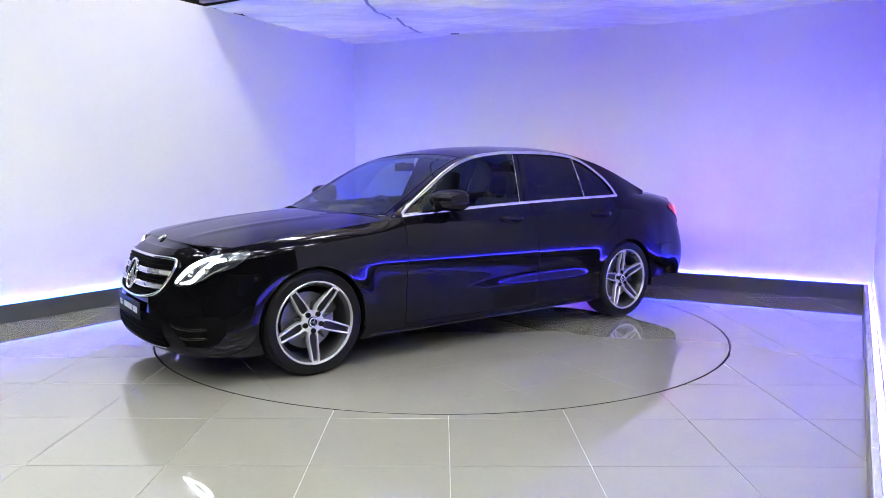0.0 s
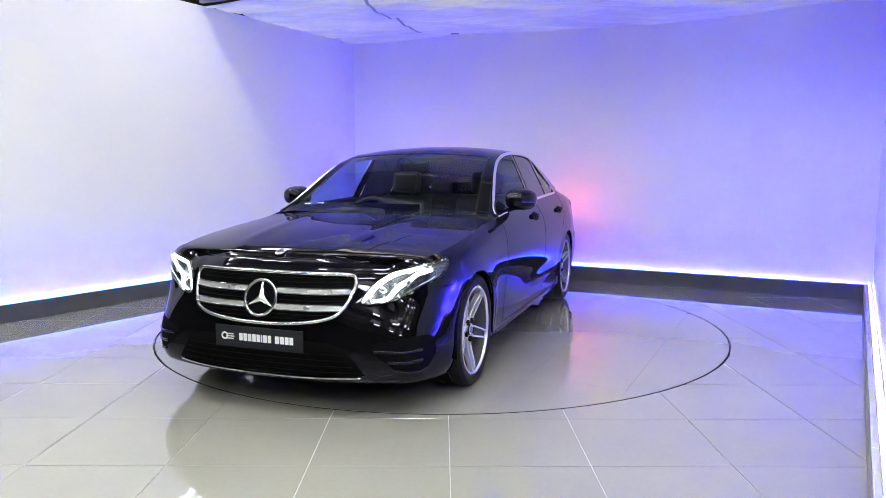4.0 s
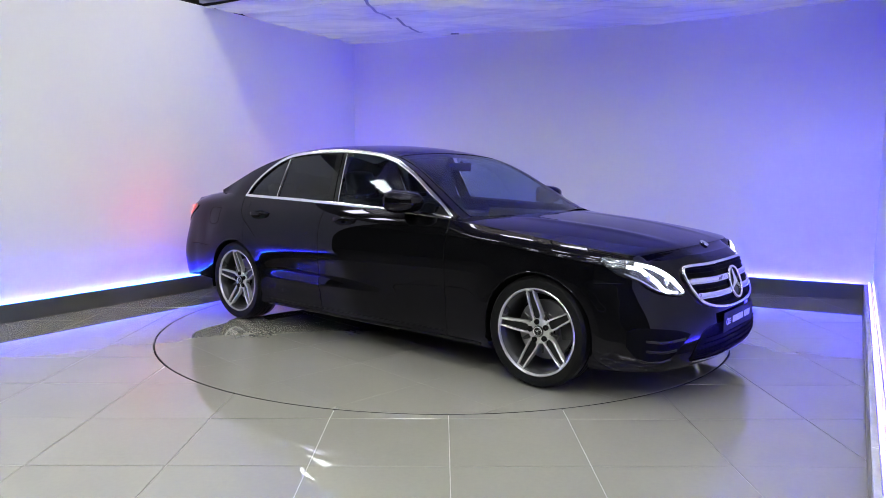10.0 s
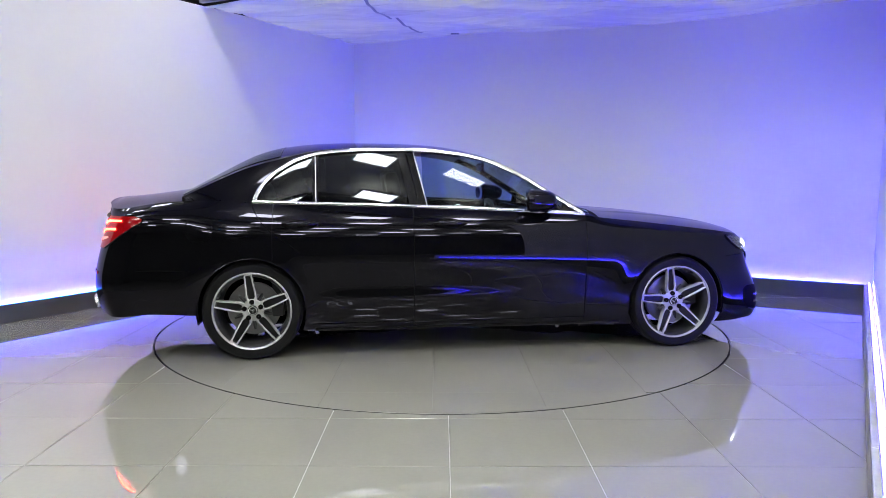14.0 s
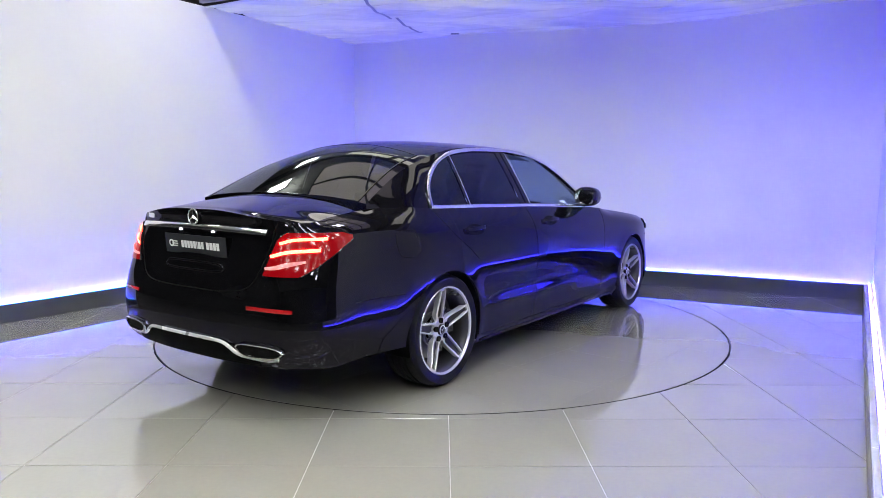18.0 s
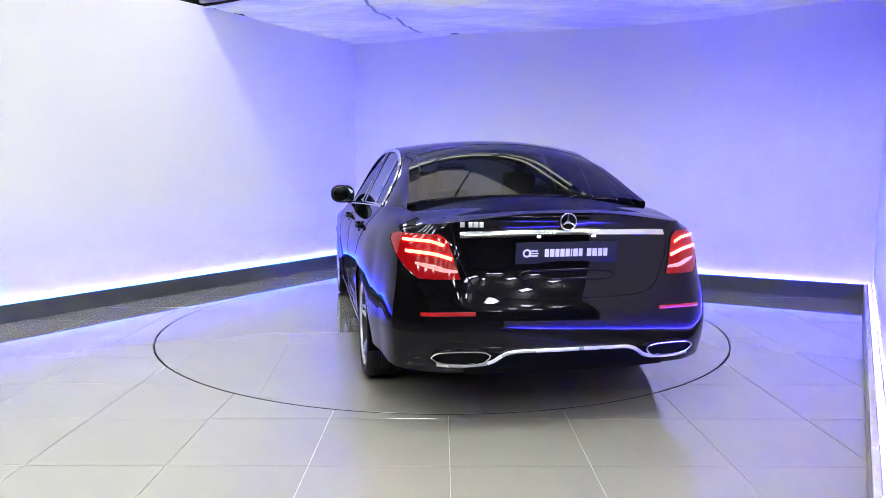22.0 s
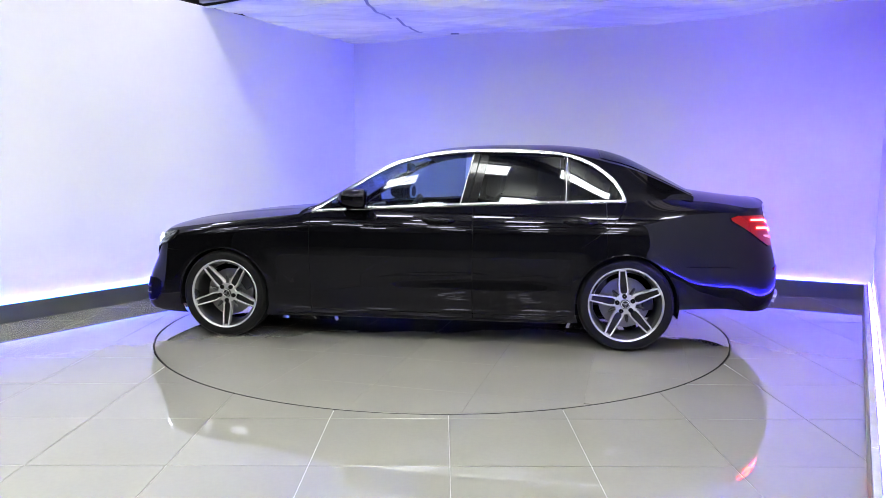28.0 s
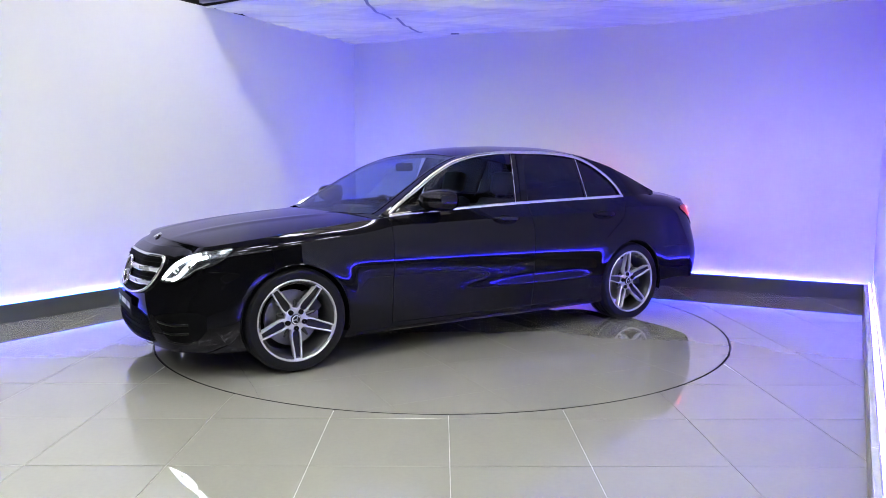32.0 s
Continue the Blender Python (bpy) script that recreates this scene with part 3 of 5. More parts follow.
def lay_tiles():
    whole = tile_mesh([(J, J), (TX - J, J), (TX - J, TY - J), (J, TY - J)])
    whole.materials.append(M_TILE)
    laid = set()
    for ix in range(-9, 9):
        for iy in range(-5, 14):
            x0, y0 = OX + ix * TX, OY + iy * TY
            c = Vector((x0 + TX / 2, y0 + TY / 2, 0))
            if (c - ON_L).dot(OUT_L) > 0.45 or (c - ON_B).dot(OUT_B) > 0.45 or (c - ON_R).dot(OUT_R) > 0.45:
                continue
            st, poly = cut_square(x0 + J, y0 + J, x0 + TX - J, y0 + TY - J, TABLE_R + 0.0065, False)
            if st is None:
                continue
            laid.add((ix, iy))
            if st is True:
                place("tile", whole, None, Matrix.Translation((x0, y0, 0.0)), floor_ob)
            else:
                place("tile", tile_mesh(poly), M_TILE, None, floor_ob)
    # the rest of the hall's tiles, joined
    vs, fs = [], []
    for ix in range(int((HX0 - OX) / TX), int((HX1 - OX) / TX)):
        for iy in range(int((HY0 - OY) / TY), int((HY1 - OY) / TY)):
            x0, y0 = OX + ix * TX, OY + iy * TY
            if (ix, iy) in laid or max(abs(x0 + TX / 2), abs(y0 + TY / 2)) < TABLE_R + 0.4:
                continue
            b = len(vs)
            for z, e in ((-0.004, 0.0), (-0.001, 0.0), (0.0, 0.001)):
                vs += [(x0 + J + e, y0 + J + e, z), (x0 + TX - J - e, y0 + J + e, z), (x0 + TX - J - e, y0 + TY - J - e, z), (x0 + J + e, y0 + TY - J - e, z)]
            fs.append((b + 8, b + 9, b + 10, b + 11))
            for k in range(4):
                n = (k + 1) % 4
                fs += [(b + k, b + n, b + 4 + n, b + 4 + k), (b + 4 + k, b + 4 + n, b + 8 + n, b + 8 + k)]
    me = bpy.data.meshes.new("tile_field")
    me.from_pydata(vs, [], fs)
    tagged(place("tile_field", me, M_TILE, None, floor_ob), kind="stuff")


turntable = thing("turntable", "round turntable flush with the floor, covered with grey tiles", "turntable")
place("platform", lathe("platform", [(0.01, -0.05), (TABLE_R - 0.006, -0.05), (TABLE_R - 0.006, -0.006), (0.01, -0.006)], 96, 30, "z"), M_BED, parent=turntable)
place("rim", lathe("rim", [(TABLE_R - 0.006, -0.05), (TABLE_R, -0.05), (TABLE_R, -0.0015), (TABLE_R - 0.006, -0.0015)], 128, 30, "z"), M_GAP, parent=turntable, label="thin dark metal rim")


def lay_table_tiles():
    turn = radians(-7)
    S = 0.606
    for ix in range(-6, 7):
        for iy in range(-6, 7):
            x0, y0 = ix * S, iy * S
            st, poly = cut_square(x0 + J * 0.2, y0 + J * 0.2, x0 + S - J * 0.2, y0 + S - J * 0.2, TABLE_R - 0.007, True, turn, (0.984, -1.388))
            if st is not None:
                place("tile", tile_mesh(poly, 0.009, 0.0004), M_TILE, None, turntable)


# ---- the saloon: x forward, y to its left, z up, from the middle of the wheelbase on the ground ----
HUB_X, HUB_Z, TYRE_R, RIM_R = 1.4695, 0.328, 0.328, 0.256
ARCH_R = 0.353
PLAN = round_line([(2.30, -0.32), (2.31, -0.2), (2.315, 0), (2.31, 0.2), (2.29, 0.38), (2.25, 0.54), (2.19, 0.67), (2.11, 0.77), (2.0, 0.835), (1.85, 0.878), (1.65, 0.905),
                   (1.4695, 0.915), (1.2, 0.917), (0.9, 0.917), (0.5, 0.921), (0, 0.925), (-0.5, 0.926), (-1.0, 0.926), (-1.47, 0.925), (-1.8, 0.915),
                   (-2.07, 0.889), (-2.272, 0.843), (-2.392, 0.777), (-2.481, 0.67), (-2.544, 0.515), (-2.580, 0.28), (-2.590, 0), (-2.580, -0.28), (-2.544, -0.515)], 4000)
PLAN = PLAN[(PLAN[:, 1] >= 0) | (np.abs(PLAN[:, 1]) < 1e-4)]
PLAN = np.vstack([[2.315, 0], PLAN, [-2.590, 0]])
q_ = np.r_[0, np.cumsum(np.hypot(*np.diff(PLAN, axis=0).T))]
PLAN = np.stack([np.interp(np.linspace(0, q_[-1], 1200), q_, PLAN[:, k]) for k in (0, 1)], 1)
PT = np.gradient(PLAN, axis=0)
PT /= np.linalg.norm(PT, axis=1)[:, None]
PN = np.stack([-PT[:, 1], PT[:, 0]], 1) * -1
PN *= np.sign((PN * (PLAN - np.array([0.0, 0.0]))).sum(1))[:, None]
PN[0], PN[-1] = (1, 0), (-1, 0)
# even out the directions, mirrored at both ends
k_ = np.exp(-(np.arange(-30, 31) / 9.0) ** 2 / 2)
k_ /= k_.sum()
ext_ = np.vstack([PN[30:0:-1] * (1, -1), PN, PN[-2:-32:-1] * (1, -1)])
PN = np.stack([np.convolve(ext_[:, k], k_, "valid") for k in (0, 1)], 1)
PN /= np.linalg.norm(PN, axis=1)[:, None]
PS = np.linspace(0, 1, len(PLAN))

F_FRONT = pchip([(0.13, -0.10), (0.165, -0.045), (0.21, -0.012), (0.27, 0.0), (0.36, 0.0), (0.45, -0.008), (0.52, -0.02), (0.60, -0.042), (0.68, -0.066), (0.725, -0.085),
                 (0.76, -0.112), (0.79, -0.145), (0.82, -0.19), (0.95, -0.4)])
F_SIDE = pchip([(0.13, -0.10), (0.17, -0.066), (0.20, -0.048), (0.255, -0.036), (0.30, -0.030), (0.38, -0.024), (0.45, -0.019), (0.52, -0.012), (0.60, -0.004), (0.67, 0.0),
                (0.74, -0.003), (0.79, -0.008), (0.84, -0.018), (0.88, -0.031), (0.92, -0.051), (0.95, -0.071), (0.98, -0.094), (1.0, -0.110), (1.03, -0.135), (1.06, -0.16)])
F_REAR = pchip([(0.13, -0.3), (0.22, -0.13), (0.28, -0.055), (0.34, -0.024), (0.42, -0.006), (0.5, 0.0), (0.57, -0.004), (0.61, -0.015), (0.645, -0.032), (0.70, -0.056), (0.78, -0.082),
                (0.86, -0.096), (0.93, -0.103), (0.98, -0.102), (1.03, -0.086), (1.05, -0.090), (1.07, -0.12)])
Z_TOP = pchip([(2.4, 0.775), (2.17, 0.782), (2.05, 0.795), (1.85, 0.822), (1.47, 0.868), (1.14, 0.905), (0.9, 0.93), (0.777, 0.948), (0.3, 0.975), (-0.35, 1.003),
               (-1.06, 1.024), (-1.45, 1.034), (-1.75, 1.052), (-2.0, 1.043), (-2.25, 1.016), (-2.45, 0.985), (-2.7, 0.970)])
Z_BOT = pchip([(2.4, 0.194), (2.1, 0.185), (1.9, 0.170), (1.0, 0.172), (0, 0.176), (-1.0, 0.178), (-1.15, 0.19), (-1.8, 0.305), (-2.1, 0.315), (-2.35, 0.295), (-2.7, 0.285)])
F_CORNER = soften(pchip([(0.13, -0.3), (0.22, -0.13), (0.28, -0.055), (0.34, -0.024), (0.42, -0.006), (0.5, 0.0), (0.58, -0.004), (0.66, -0.014), (0.76, -0.034), (0.86, -0.062), (0.95, -0.088),
                          (1.03, -0.100), (1.07, -0.12)]), 0.13, 1.07, 0.015)
F_FRONT, F_SIDE, F_REAR = soften(F_FRONT, 0.13, 0.95, 0.012), soften(F_SIDE, 0.13, 1.06, 0.016), soften(F_REAR, 0.13, 1.07, 0.009)
Z_TOP = soften(Z_TOP, -2.7, 2.4, 0.07)


def s_front(y):
    k = np.searchsorted(PLAN[:500, 1], y)
    return PS[min(k, len(PS) - 1)]


def s_side(x):
    return float(np.interp(-x, -PLAN[:, 0], PS))


def s_rear(y):
    seg = PLAN[700:, 1][::-1]
    return PS[len(PS) - 1 - int(np.searchsorted(seg, y))]


def plan_at(s):
    s = np.asarray(s, float)
    return [np.interp(s, PS, PLAN[:, 0]), np.interp(s, PS, PLAN[:, 1]), np.interp(s, PS, PN[:, 0]), np.interp(s, PS, PN[:, 1])]


def shell(s, z, out=0.0):
    """A point of the lower body's skin, at plan parameter s and height z, moved outwards by out."""
    px, py, nx, ny = plan_at(s)
    ln = np.hypot(nx, ny)
    nx, ny = nx / ln, ny / ln
    wf, wr = smoothstep(nx, 0.30, 0.88), smoothstep(-nx, 0.30, 0.88)
    zs = z + 0.17 * smoothstep(-px, 1.6, 1.95) * (1 - smoothstep(z, 0.6, 0.98))
    wc = smoothstep(py, 0.40, 0.66)
    o = wf * F_FRONT(z) + wr * ((1 - wc) * F_REAR(z) + wc * F_CORNER(z)) + (1 - wf - wr) * F_SIDE(zs)
    zt = z_top(s)
    rnd = np.clip((z - (zt - 0.085)) / 0.085, 0, 1.3)
    fend = smoothstep(px, 0.75, 1.1) + smoothstep(-px, 1.6, 2.0)
    o = o - 0.055 * rnd ** 2.4 * fend * (1 - 0.75 * wf - 0.85 * wr)
    nose = smoothstep(py, 0.24, 0.58) * (1 - smoothstep(py, 0.70, 0.90)) * (px > 1.5)
    o = o - 0.048 * nose * smoothstep(z, 0.30, 0.72)
    # lower crease of the doors, flared arches, square lower corners of the front bumper
    side = 1 - wf - wr
    o = o + 0.015 * np.exp(-((z - 0.405) / 0.045) ** 2) * smoothstep(-px, -0.45, 0.5) * (1 - smoothstep(-px, 0.78, 1.12)) * side
    for hx in (HUB_X, -HUB_X):
        d = np.hypot(px - hx, z - HUB_Z)
        o = o + (0.018 if hx > 0 else 0.011) * np.exp(-((d - ARCH_R) / (0.095 if hx > 0 else 0.06)) ** 2) * side * (1 - smoothstep(z, 0.46, 0.80)) * smoothstep(px, -1.85, -1.5)
    o = o + 0.044 * smoothstep(px, 1.66, 1.98) * (1 - smoothstep(px, 2.08, 2.28)) * (1 - smoothstep(z, 0.28, 0.74))
    # square lower corners of the rear bumper
    o = o + 0.032 * smoothstep(-px, 2.10, 2.40) * (1 - smoothstep(-px, 2.47, 2.575)) * (1 - smoothstep(z, 0.45, 0.96))
    o = o + out
    return np.stack([px + nx * o, py + ny * o, z + 0 * px], -1)


def z_top(s):
    """Height of the skin's upper edge: over the boot it rises to the lip in the middle."""
    px, py, nx, ny = plan_at(s)
    return Z_TOP(px) + 0.076 * smoothstep(-px, 2.12, 2.53) * (1 - smoothstep(np.abs(py), 0.12, 0.90))


def side_flip(P, sgn):
    Q = np.array(P, float)
    Q[..., 1] *= sgn
    return Q


CAR = thing("saloon_car", "glossy black four-door saloon with chrome window trim, lights on", "car")


def cpart(name, me, material, parent=None, label="", m=None):
    return place(name, me, material, m, parent if parent is not None else CAR, label)




def skin(s0, s1, z0f, z1f, ns, nz, out=0.0, name="panel", sgn=1, arches=True, whole=False):
    """Panel of the skin between two plan parameters, with round wheel arches cut out of it."""
    S = np.linspace(s0, s1, ns)
    px = plan_at(S)[0]
    zb, zt = z0f(px), z_top(S)
    P = np.zeros((ns, nz, 3))
    for j in range(nz):
        k = j / (nz - 1)
        P[:, j] = shell(S, zb + (zt - zb) * k, out)
    V = P.reshape(-1, 3)
    Sg, ok = np.repeat(S, nz), np.ones(len(V), bool)
    if arches:
        for hx in (HUB_X, -HUB_X):
            dx, dz = V[:, 0] - hx, V[:, 2] - HUB_Z
            d = np.hypot(dx, dz)
            ok &= d > ARCH_R - 0.002
    faces = []
    for i in range(ns - 1):
        for j in range(nz - 1):
            a = i * nz + j
            q = (a, a + nz, a + nz + 1, a + 1)
            if sum(ok[list(q)]) >= 3 or all(ok[list(q)]):
                faces.append(q)
    if arches:
        used = sorted({i for f in faces for i in f})
        for i in used:
            for hx in (HUB_X, -HUB_X):
                d = math.hypot(V[i, 0] - hx, V[i, 2] - HUB_Z)
                if d < ARCH_R + 0.0145:
                    k = ARCH_R / d
                    near = any(not ok[n] for n in (i - 1, i + 1, i - nz, i + nz) if 0 <= n < len(ok)) or not ok[i]
                    if near:
                        x, z = hx + (V[i, 0] - hx) * k, HUB_Z + (V[i, 2] - HUB_Z) * k
                        q = shell(np.array([s_side(x)]), np.array([z]), out)[0]
                        V[i] = (x, q[1], z)
    W = V.copy()
    W[:, 1] *= sgn
    if whole:
        W = np.vstack([V, V * (1, -1, 1)])
        n0 = len(V)
        return mesh_of(name, [tuple(v) for v in W], faces + [tuple(i + n0 for i in f[::-1]) for f in faces], 38, closed=False)
    return mesh_of(name, [tuple(v) for v in W], faces if sgn > 0 else [f[::-1] for f in faces], 38, closed=False)


S_A, S_B, S_C = s_side(0.80), s_side(-0.40), s_side(-1.33)
S_NOSE, S_TAIL = s_side(2.02), s_side(-2.22)
cpart("front_bumper", skin(0.0, S_NOSE, Z_BOT, Z_TOP, 60, 40, whole=True), M_PAINT)
cpart("rear_bumper", skin(S_TAIL, 1.0, Z_BOT, Z_TOP, 70, 50, whole=True), M_PAINT)
for sgn in (1, -1):
    cpart("fender", skin(S_NOSE, S_A, Z_BOT, Z_TOP, 84, 52, sgn=sgn), M_PAINT)
    cpart("front_door", skin(S_A + 0.0004, S_B - 0.0004, Z_BOT, Z_TOP, 44, 44, sgn=sgn), M_PAINT)
    cpart("rear_door", skin(S_B + 0.0004, S_C - 0.0004, Z_BOT, Z_TOP, 56, 52, sgn=sgn), M_PAINT)
    cpart("quarter_panel", skin(S_C, S_TAIL, Z_BOT, Z_TOP, 70, 52, sgn=sgn), M_PAINT)


def seam(pts, width=0.005, sgn=1, name="seam", mat=None):
    """A dark joint line lying on the skin: pts as (s, z)."""
    q = round_line(pts, 40)
    P = shell(q[:, 0], q[:, 1], 0.0005)
    N = shell(q[:, 0], q[:, 1], 0.05) - P
    return cpart(name, sweep(name, side_flip(P, sgn), width, 0.002, side_flip(N, sgn), sides=6), mat or M_GAP)


for sgn in (1, -1):
    seam([(S_A, 0.945), (S_A, 0.8), (S_A, 0.6), (S_A, 0.4), (S_A, 0.24)], sgn=sgn)
    seam([(S_B, 1.0), (S_B, 0.8), (S_B, 0.6), (S_B, 0.4), (S_B, 0.24)], sgn=sgn)
    seam([(s_side(-1.47), 1.03), (s_side(-1.435), 0.96), (s_side(-1.36), 0.87), (s_side(-1.25), 0.79), (s_side(-1.16), 0.72)], sgn=sgn)
    seam([(S_A, 0.236), (s_side(0.2), 0.232), (S_B, 0.232), (s_side(-1.08), 0.232)], sgn=sgn)
    seam([(s_side(1.98), 0.66), (s_side(1.9), 0.655), (s_side(1.83), 0.65)], sgn=sgn, width=0.004)
    seam([(s_side(-2.2), 0.60), (s_side(-2.05), 0.605), (s_side(-1.86), 0.6)], sgn=sgn, width=0.004)
    # fuel flap on the car's right side
seam([(s_side(-1.72), 0.93), (s_side(-1.72), 0.81), (s_side(-1.86), 0.80), (s_side(-1.87), 0.92), (s_side(-1.72), 0.93)], sgn=-1, width=0.003)

# bonnet and boot lid
Z_HOOD = pchip([(2.2, 0.78), (2.155, 0.796), (2.08, 0.826), (1.85, 0.874), (1.58, 0.913), (1.14, 0.952), (0.95, 0.963)])
Z_BOOT = pchip([(-1.84, 1.131), (-1.95, 1.119), (-2.15, 1.091), (-2.33, 1.068), (-2.43, 1.058), (-2.52, 1.046)])
Z_HOOD, Z_BOOT = soften(Z_HOOD, 0.95, 2.2, 0.05), soften(Z_BOOT, -2.52, -1.84, 0.03)


def coons(F, K, L, R):
    """Sheet between four edge lines (F front, K back, L and R sides), nu x nv points."""
    nu, nv = len(F), len(L)
    u, v = np.linspace(0, 1, nu)[:, None, None], np.linspace(0, 1, nv)[None, :, None]
    A = (1 - v) * F[:, None] + v * K[:, None]
    B = (1 - u) * L[None] + u * R[None]
    C = (1 - u) * (1 - v) * F[0] + u * (1 - v) * F[-1] + (1 - u) * v * K[0] + u * v * K[-1]
    return A + B - C


def top_edge(s):
    return shell(s, z_top(s))


def lid(sf, s_end, x_end, zf, nu, nv, back):
    """Bonnet or boot lid: its free end follows the skin's upper edge, its sides too."""
    ssd = np.linspace(sf, s_end, nv)
    L = top_edge(ssd)
    R = side_flip(L, -1)
    half = top_edge(np.linspace(sf, 0.0 if not back else 1.0, nu // 2 + 1))
    F = np.vstack([half, side_flip(half, -1)[::-1][1:]])
    y = np.linspace(1, -1, len(F))
    K = np.zeros_like(F)
    K[:, 1] = y * L[-1, 1]
    K[:, 0] = x_end + (L[-1, 0] - x_end) * np.abs(y) ** 2
    K[:, 2] = L[-1, 2] + (float(zf(x_end)) - L[-1, 2]) * (1 - np.abs(y) ** 2.2)
    P = coons(F, K, L, R)
    mid = len(F) // 2
    for j in range(nv):
        want = float(zf(P[mid, j, 0]))
        gap = want - P[mid, j, 2]
        edge = 1 - np.abs(y) ** 2.6
        P[:, j, 2] += gap * edge * min(1, 6 * j / nv)
    return P


HOOD = lid(s_front(0.52), s_side(0.90), 1.0, Z_HOOD, 64, 60, False)
yy = HOOD[..., 1]
ridge = 0.006 * np.exp(-((np.abs(yy) - (0.30 + 0.10 * (2.2 - HOOD[..., 0]) / 1.2)) / 0.05) ** 2)
HOOD[..., 2] += ridge * np.clip((2.1 - HOOD[..., 0]) * 4, 0, 1) * np.clip((HOOD[..., 0] - 0.95) * 4, 0, 1)
cpart("bonnet", grid("bonnet", HOOD, 40), M_PAINT)
BOOT = lid(s_rear(0.62), s_side(-1.86), -1.872, Z_BOOT, 56, 40, True)
cpart("boot_lid", grid("boot_lid", BOOT, 40), M_PAINT)

# cabin
Z_C = pchip([(1.02, 0.93), (0.9, 0.985), (0.843, 1.01), (0.692, 1.085), (0.544, 1.165), (0.302, 1.303), (0.118, 1.378), (-0.066, 1.425), (-0.3, 1.448), (-0.563, 1.458),
             (-0.87, 1.458), (-1.09, 1.449), (-1.309, 1.422), (-1.496, 1.372), (-1.639, 1.300), (-1.8, 1.212), (-1.93, 1.138), (-1.965, 1.117), (-2.1, 1.038)])
Z_R = pchip([(1.0, 0.90), (0.9, 0.925), (0.777, 0.985), (0.68, 1.047), (0.524, 1.143), (0.331, 1.256), (0.136, 1.337), (-0.098, 1.386), (-0.411, 1.409), (-0.728, 1.408),
             (-1.007, 1.391), (-1.17, 1.362), (-1.334, 1.315), (-1.45, 1.288), (-1.7, 1.187), (-1.9, 1.090), (-2.05, 1.02)])
Y_R = pchip([(1.0, 0.82), (0.777, 0.770), (0.524, 0.712), (0.331, 0.668), (0.136, 0.632), (-0.1, 0.612), (-0.5, 0.603), (-1.0, 0.600), (-1.3, 0.606), (-1.6, 0.636), (-1.9, 0.69), (-2.05, 0.73)])
DLO_TOP = pchip([(0.79, 0.955), (0.68, 1.024), (0.524, 1.12), (0.331, 1.235), (0.136, 1.319), (-0.098, 1.369), (-0.411, 1.392), (-0.728, 1.390), (-1.007, 1.368), (-1.17, 1.322),
                 (-1.334, 1.221), (-1.42, 1.125), (-1.446, 1.06), (-1.452, 1.034)])
Z_C, Z_R, Y_R = soften(Z_C, -2.1, 1.02, 0.07), soften(Z_R, -2.05, 1.0, 0.06), soften(Y_R, -2.05, 1.0, 0.08)


def belt(x):
    """Upper edge of the doors at x: y and z."""
    x = np.asarray(x, float)
    s = np.interp(-x, -PLAN[:, 0], PS)
    P = top_edge(s)
    return P[..., 1], P[..., 2]


def flank(x, z, out=0.0):
    """A point of the cabin's side at x and height z."""
    x, z = np.asarray(x, float), np.asarray(z, float)
    yb, zb = belt(x)
    k = (z - zb) / np.maximum(Z_R(x) - zb, 0.02)
    k = np.clip(k, -0.3, 1.2)
    g = k - 0.13 * k * (1 - k)
    y = yb - 0.008 + (Y_R(x) - yb + 0.008) * g + out
    return np.stack([x + 0 * z, y, z + 0.42 * out], -1)


def top(x, y, out=0.0):
    x, y = np.asarray(x, float), np.asarray(y, float)
    q = np.clip(np.abs(y) / Y_R(x), 0, 1)
    return np.stack([x + 0 * y, y, Z_R(x) + (Z_C(x) - Z_R(x)) * (1 - q ** 2.05) + out], -1)


# window frame strip from the glass opening to the roof rail
for sgn in (1, -1):
    xl = np.r_[np.linspace(0.86, 0.79, 5)[:-1], np.linspace(0.79, -1.17, 72), np.linspace(-1.17, -1.452, 34)[1:]]
    zl = np.where(xl > 0.79, belt(xl)[1], DLO_TOP(xl))
    rx = np.where(xl > -1.1, xl + 0.02, -1.08 - (1.93 - 1.08) * ((-1.1 - xl) / 0.352).clip(0, 1) ** 0.75)
    rz = Z_R(rx)
    P = np.zeros((len(xl), 9, 3))
    for j in range(9):
        k = j / 8
        P[:, j] = flank(xl + (rx - xl) * k, zl + (rz - zl) * k)
    cpart("window_frame", grid("window_frame", side_flip(P, sgn), 45, flip=sgn > 0), M_PAINT)
    # rear pillar foot, between the opening's rear end and the boot
    n = 30
    Q = np.zeros((n, 10, 3))
    xs = np.linspace(-1.452, -1.93, n)
    zu = 1.034 + (Z_R(-1.93) - 1.034) * (np.arange(n) / (n - 1))
    for j in range(10):
        Q[:, j] = flank(xs, belt(xs)[1] - 0.006 + (zu - belt(xs)[1] + 0.006) * j / 9)
    cpart("rear_pillar", grid("rear_pillar", side_flip(Q, sgn), 45, flip=sgn > 0), M_PAINT)

HEAD_F, HEAD_R = 0.10, -1.30
xs = np.linspace(HEAD_F, HEAD_R, 46)
vv = np.linspace(-1, 1, 41)
P = np.array([[top(x, v * float(Y_R(x))) for v in vv] for x in xs])
cpart("roof", grid("roof", P, 45, flip=True), M_PAINT)


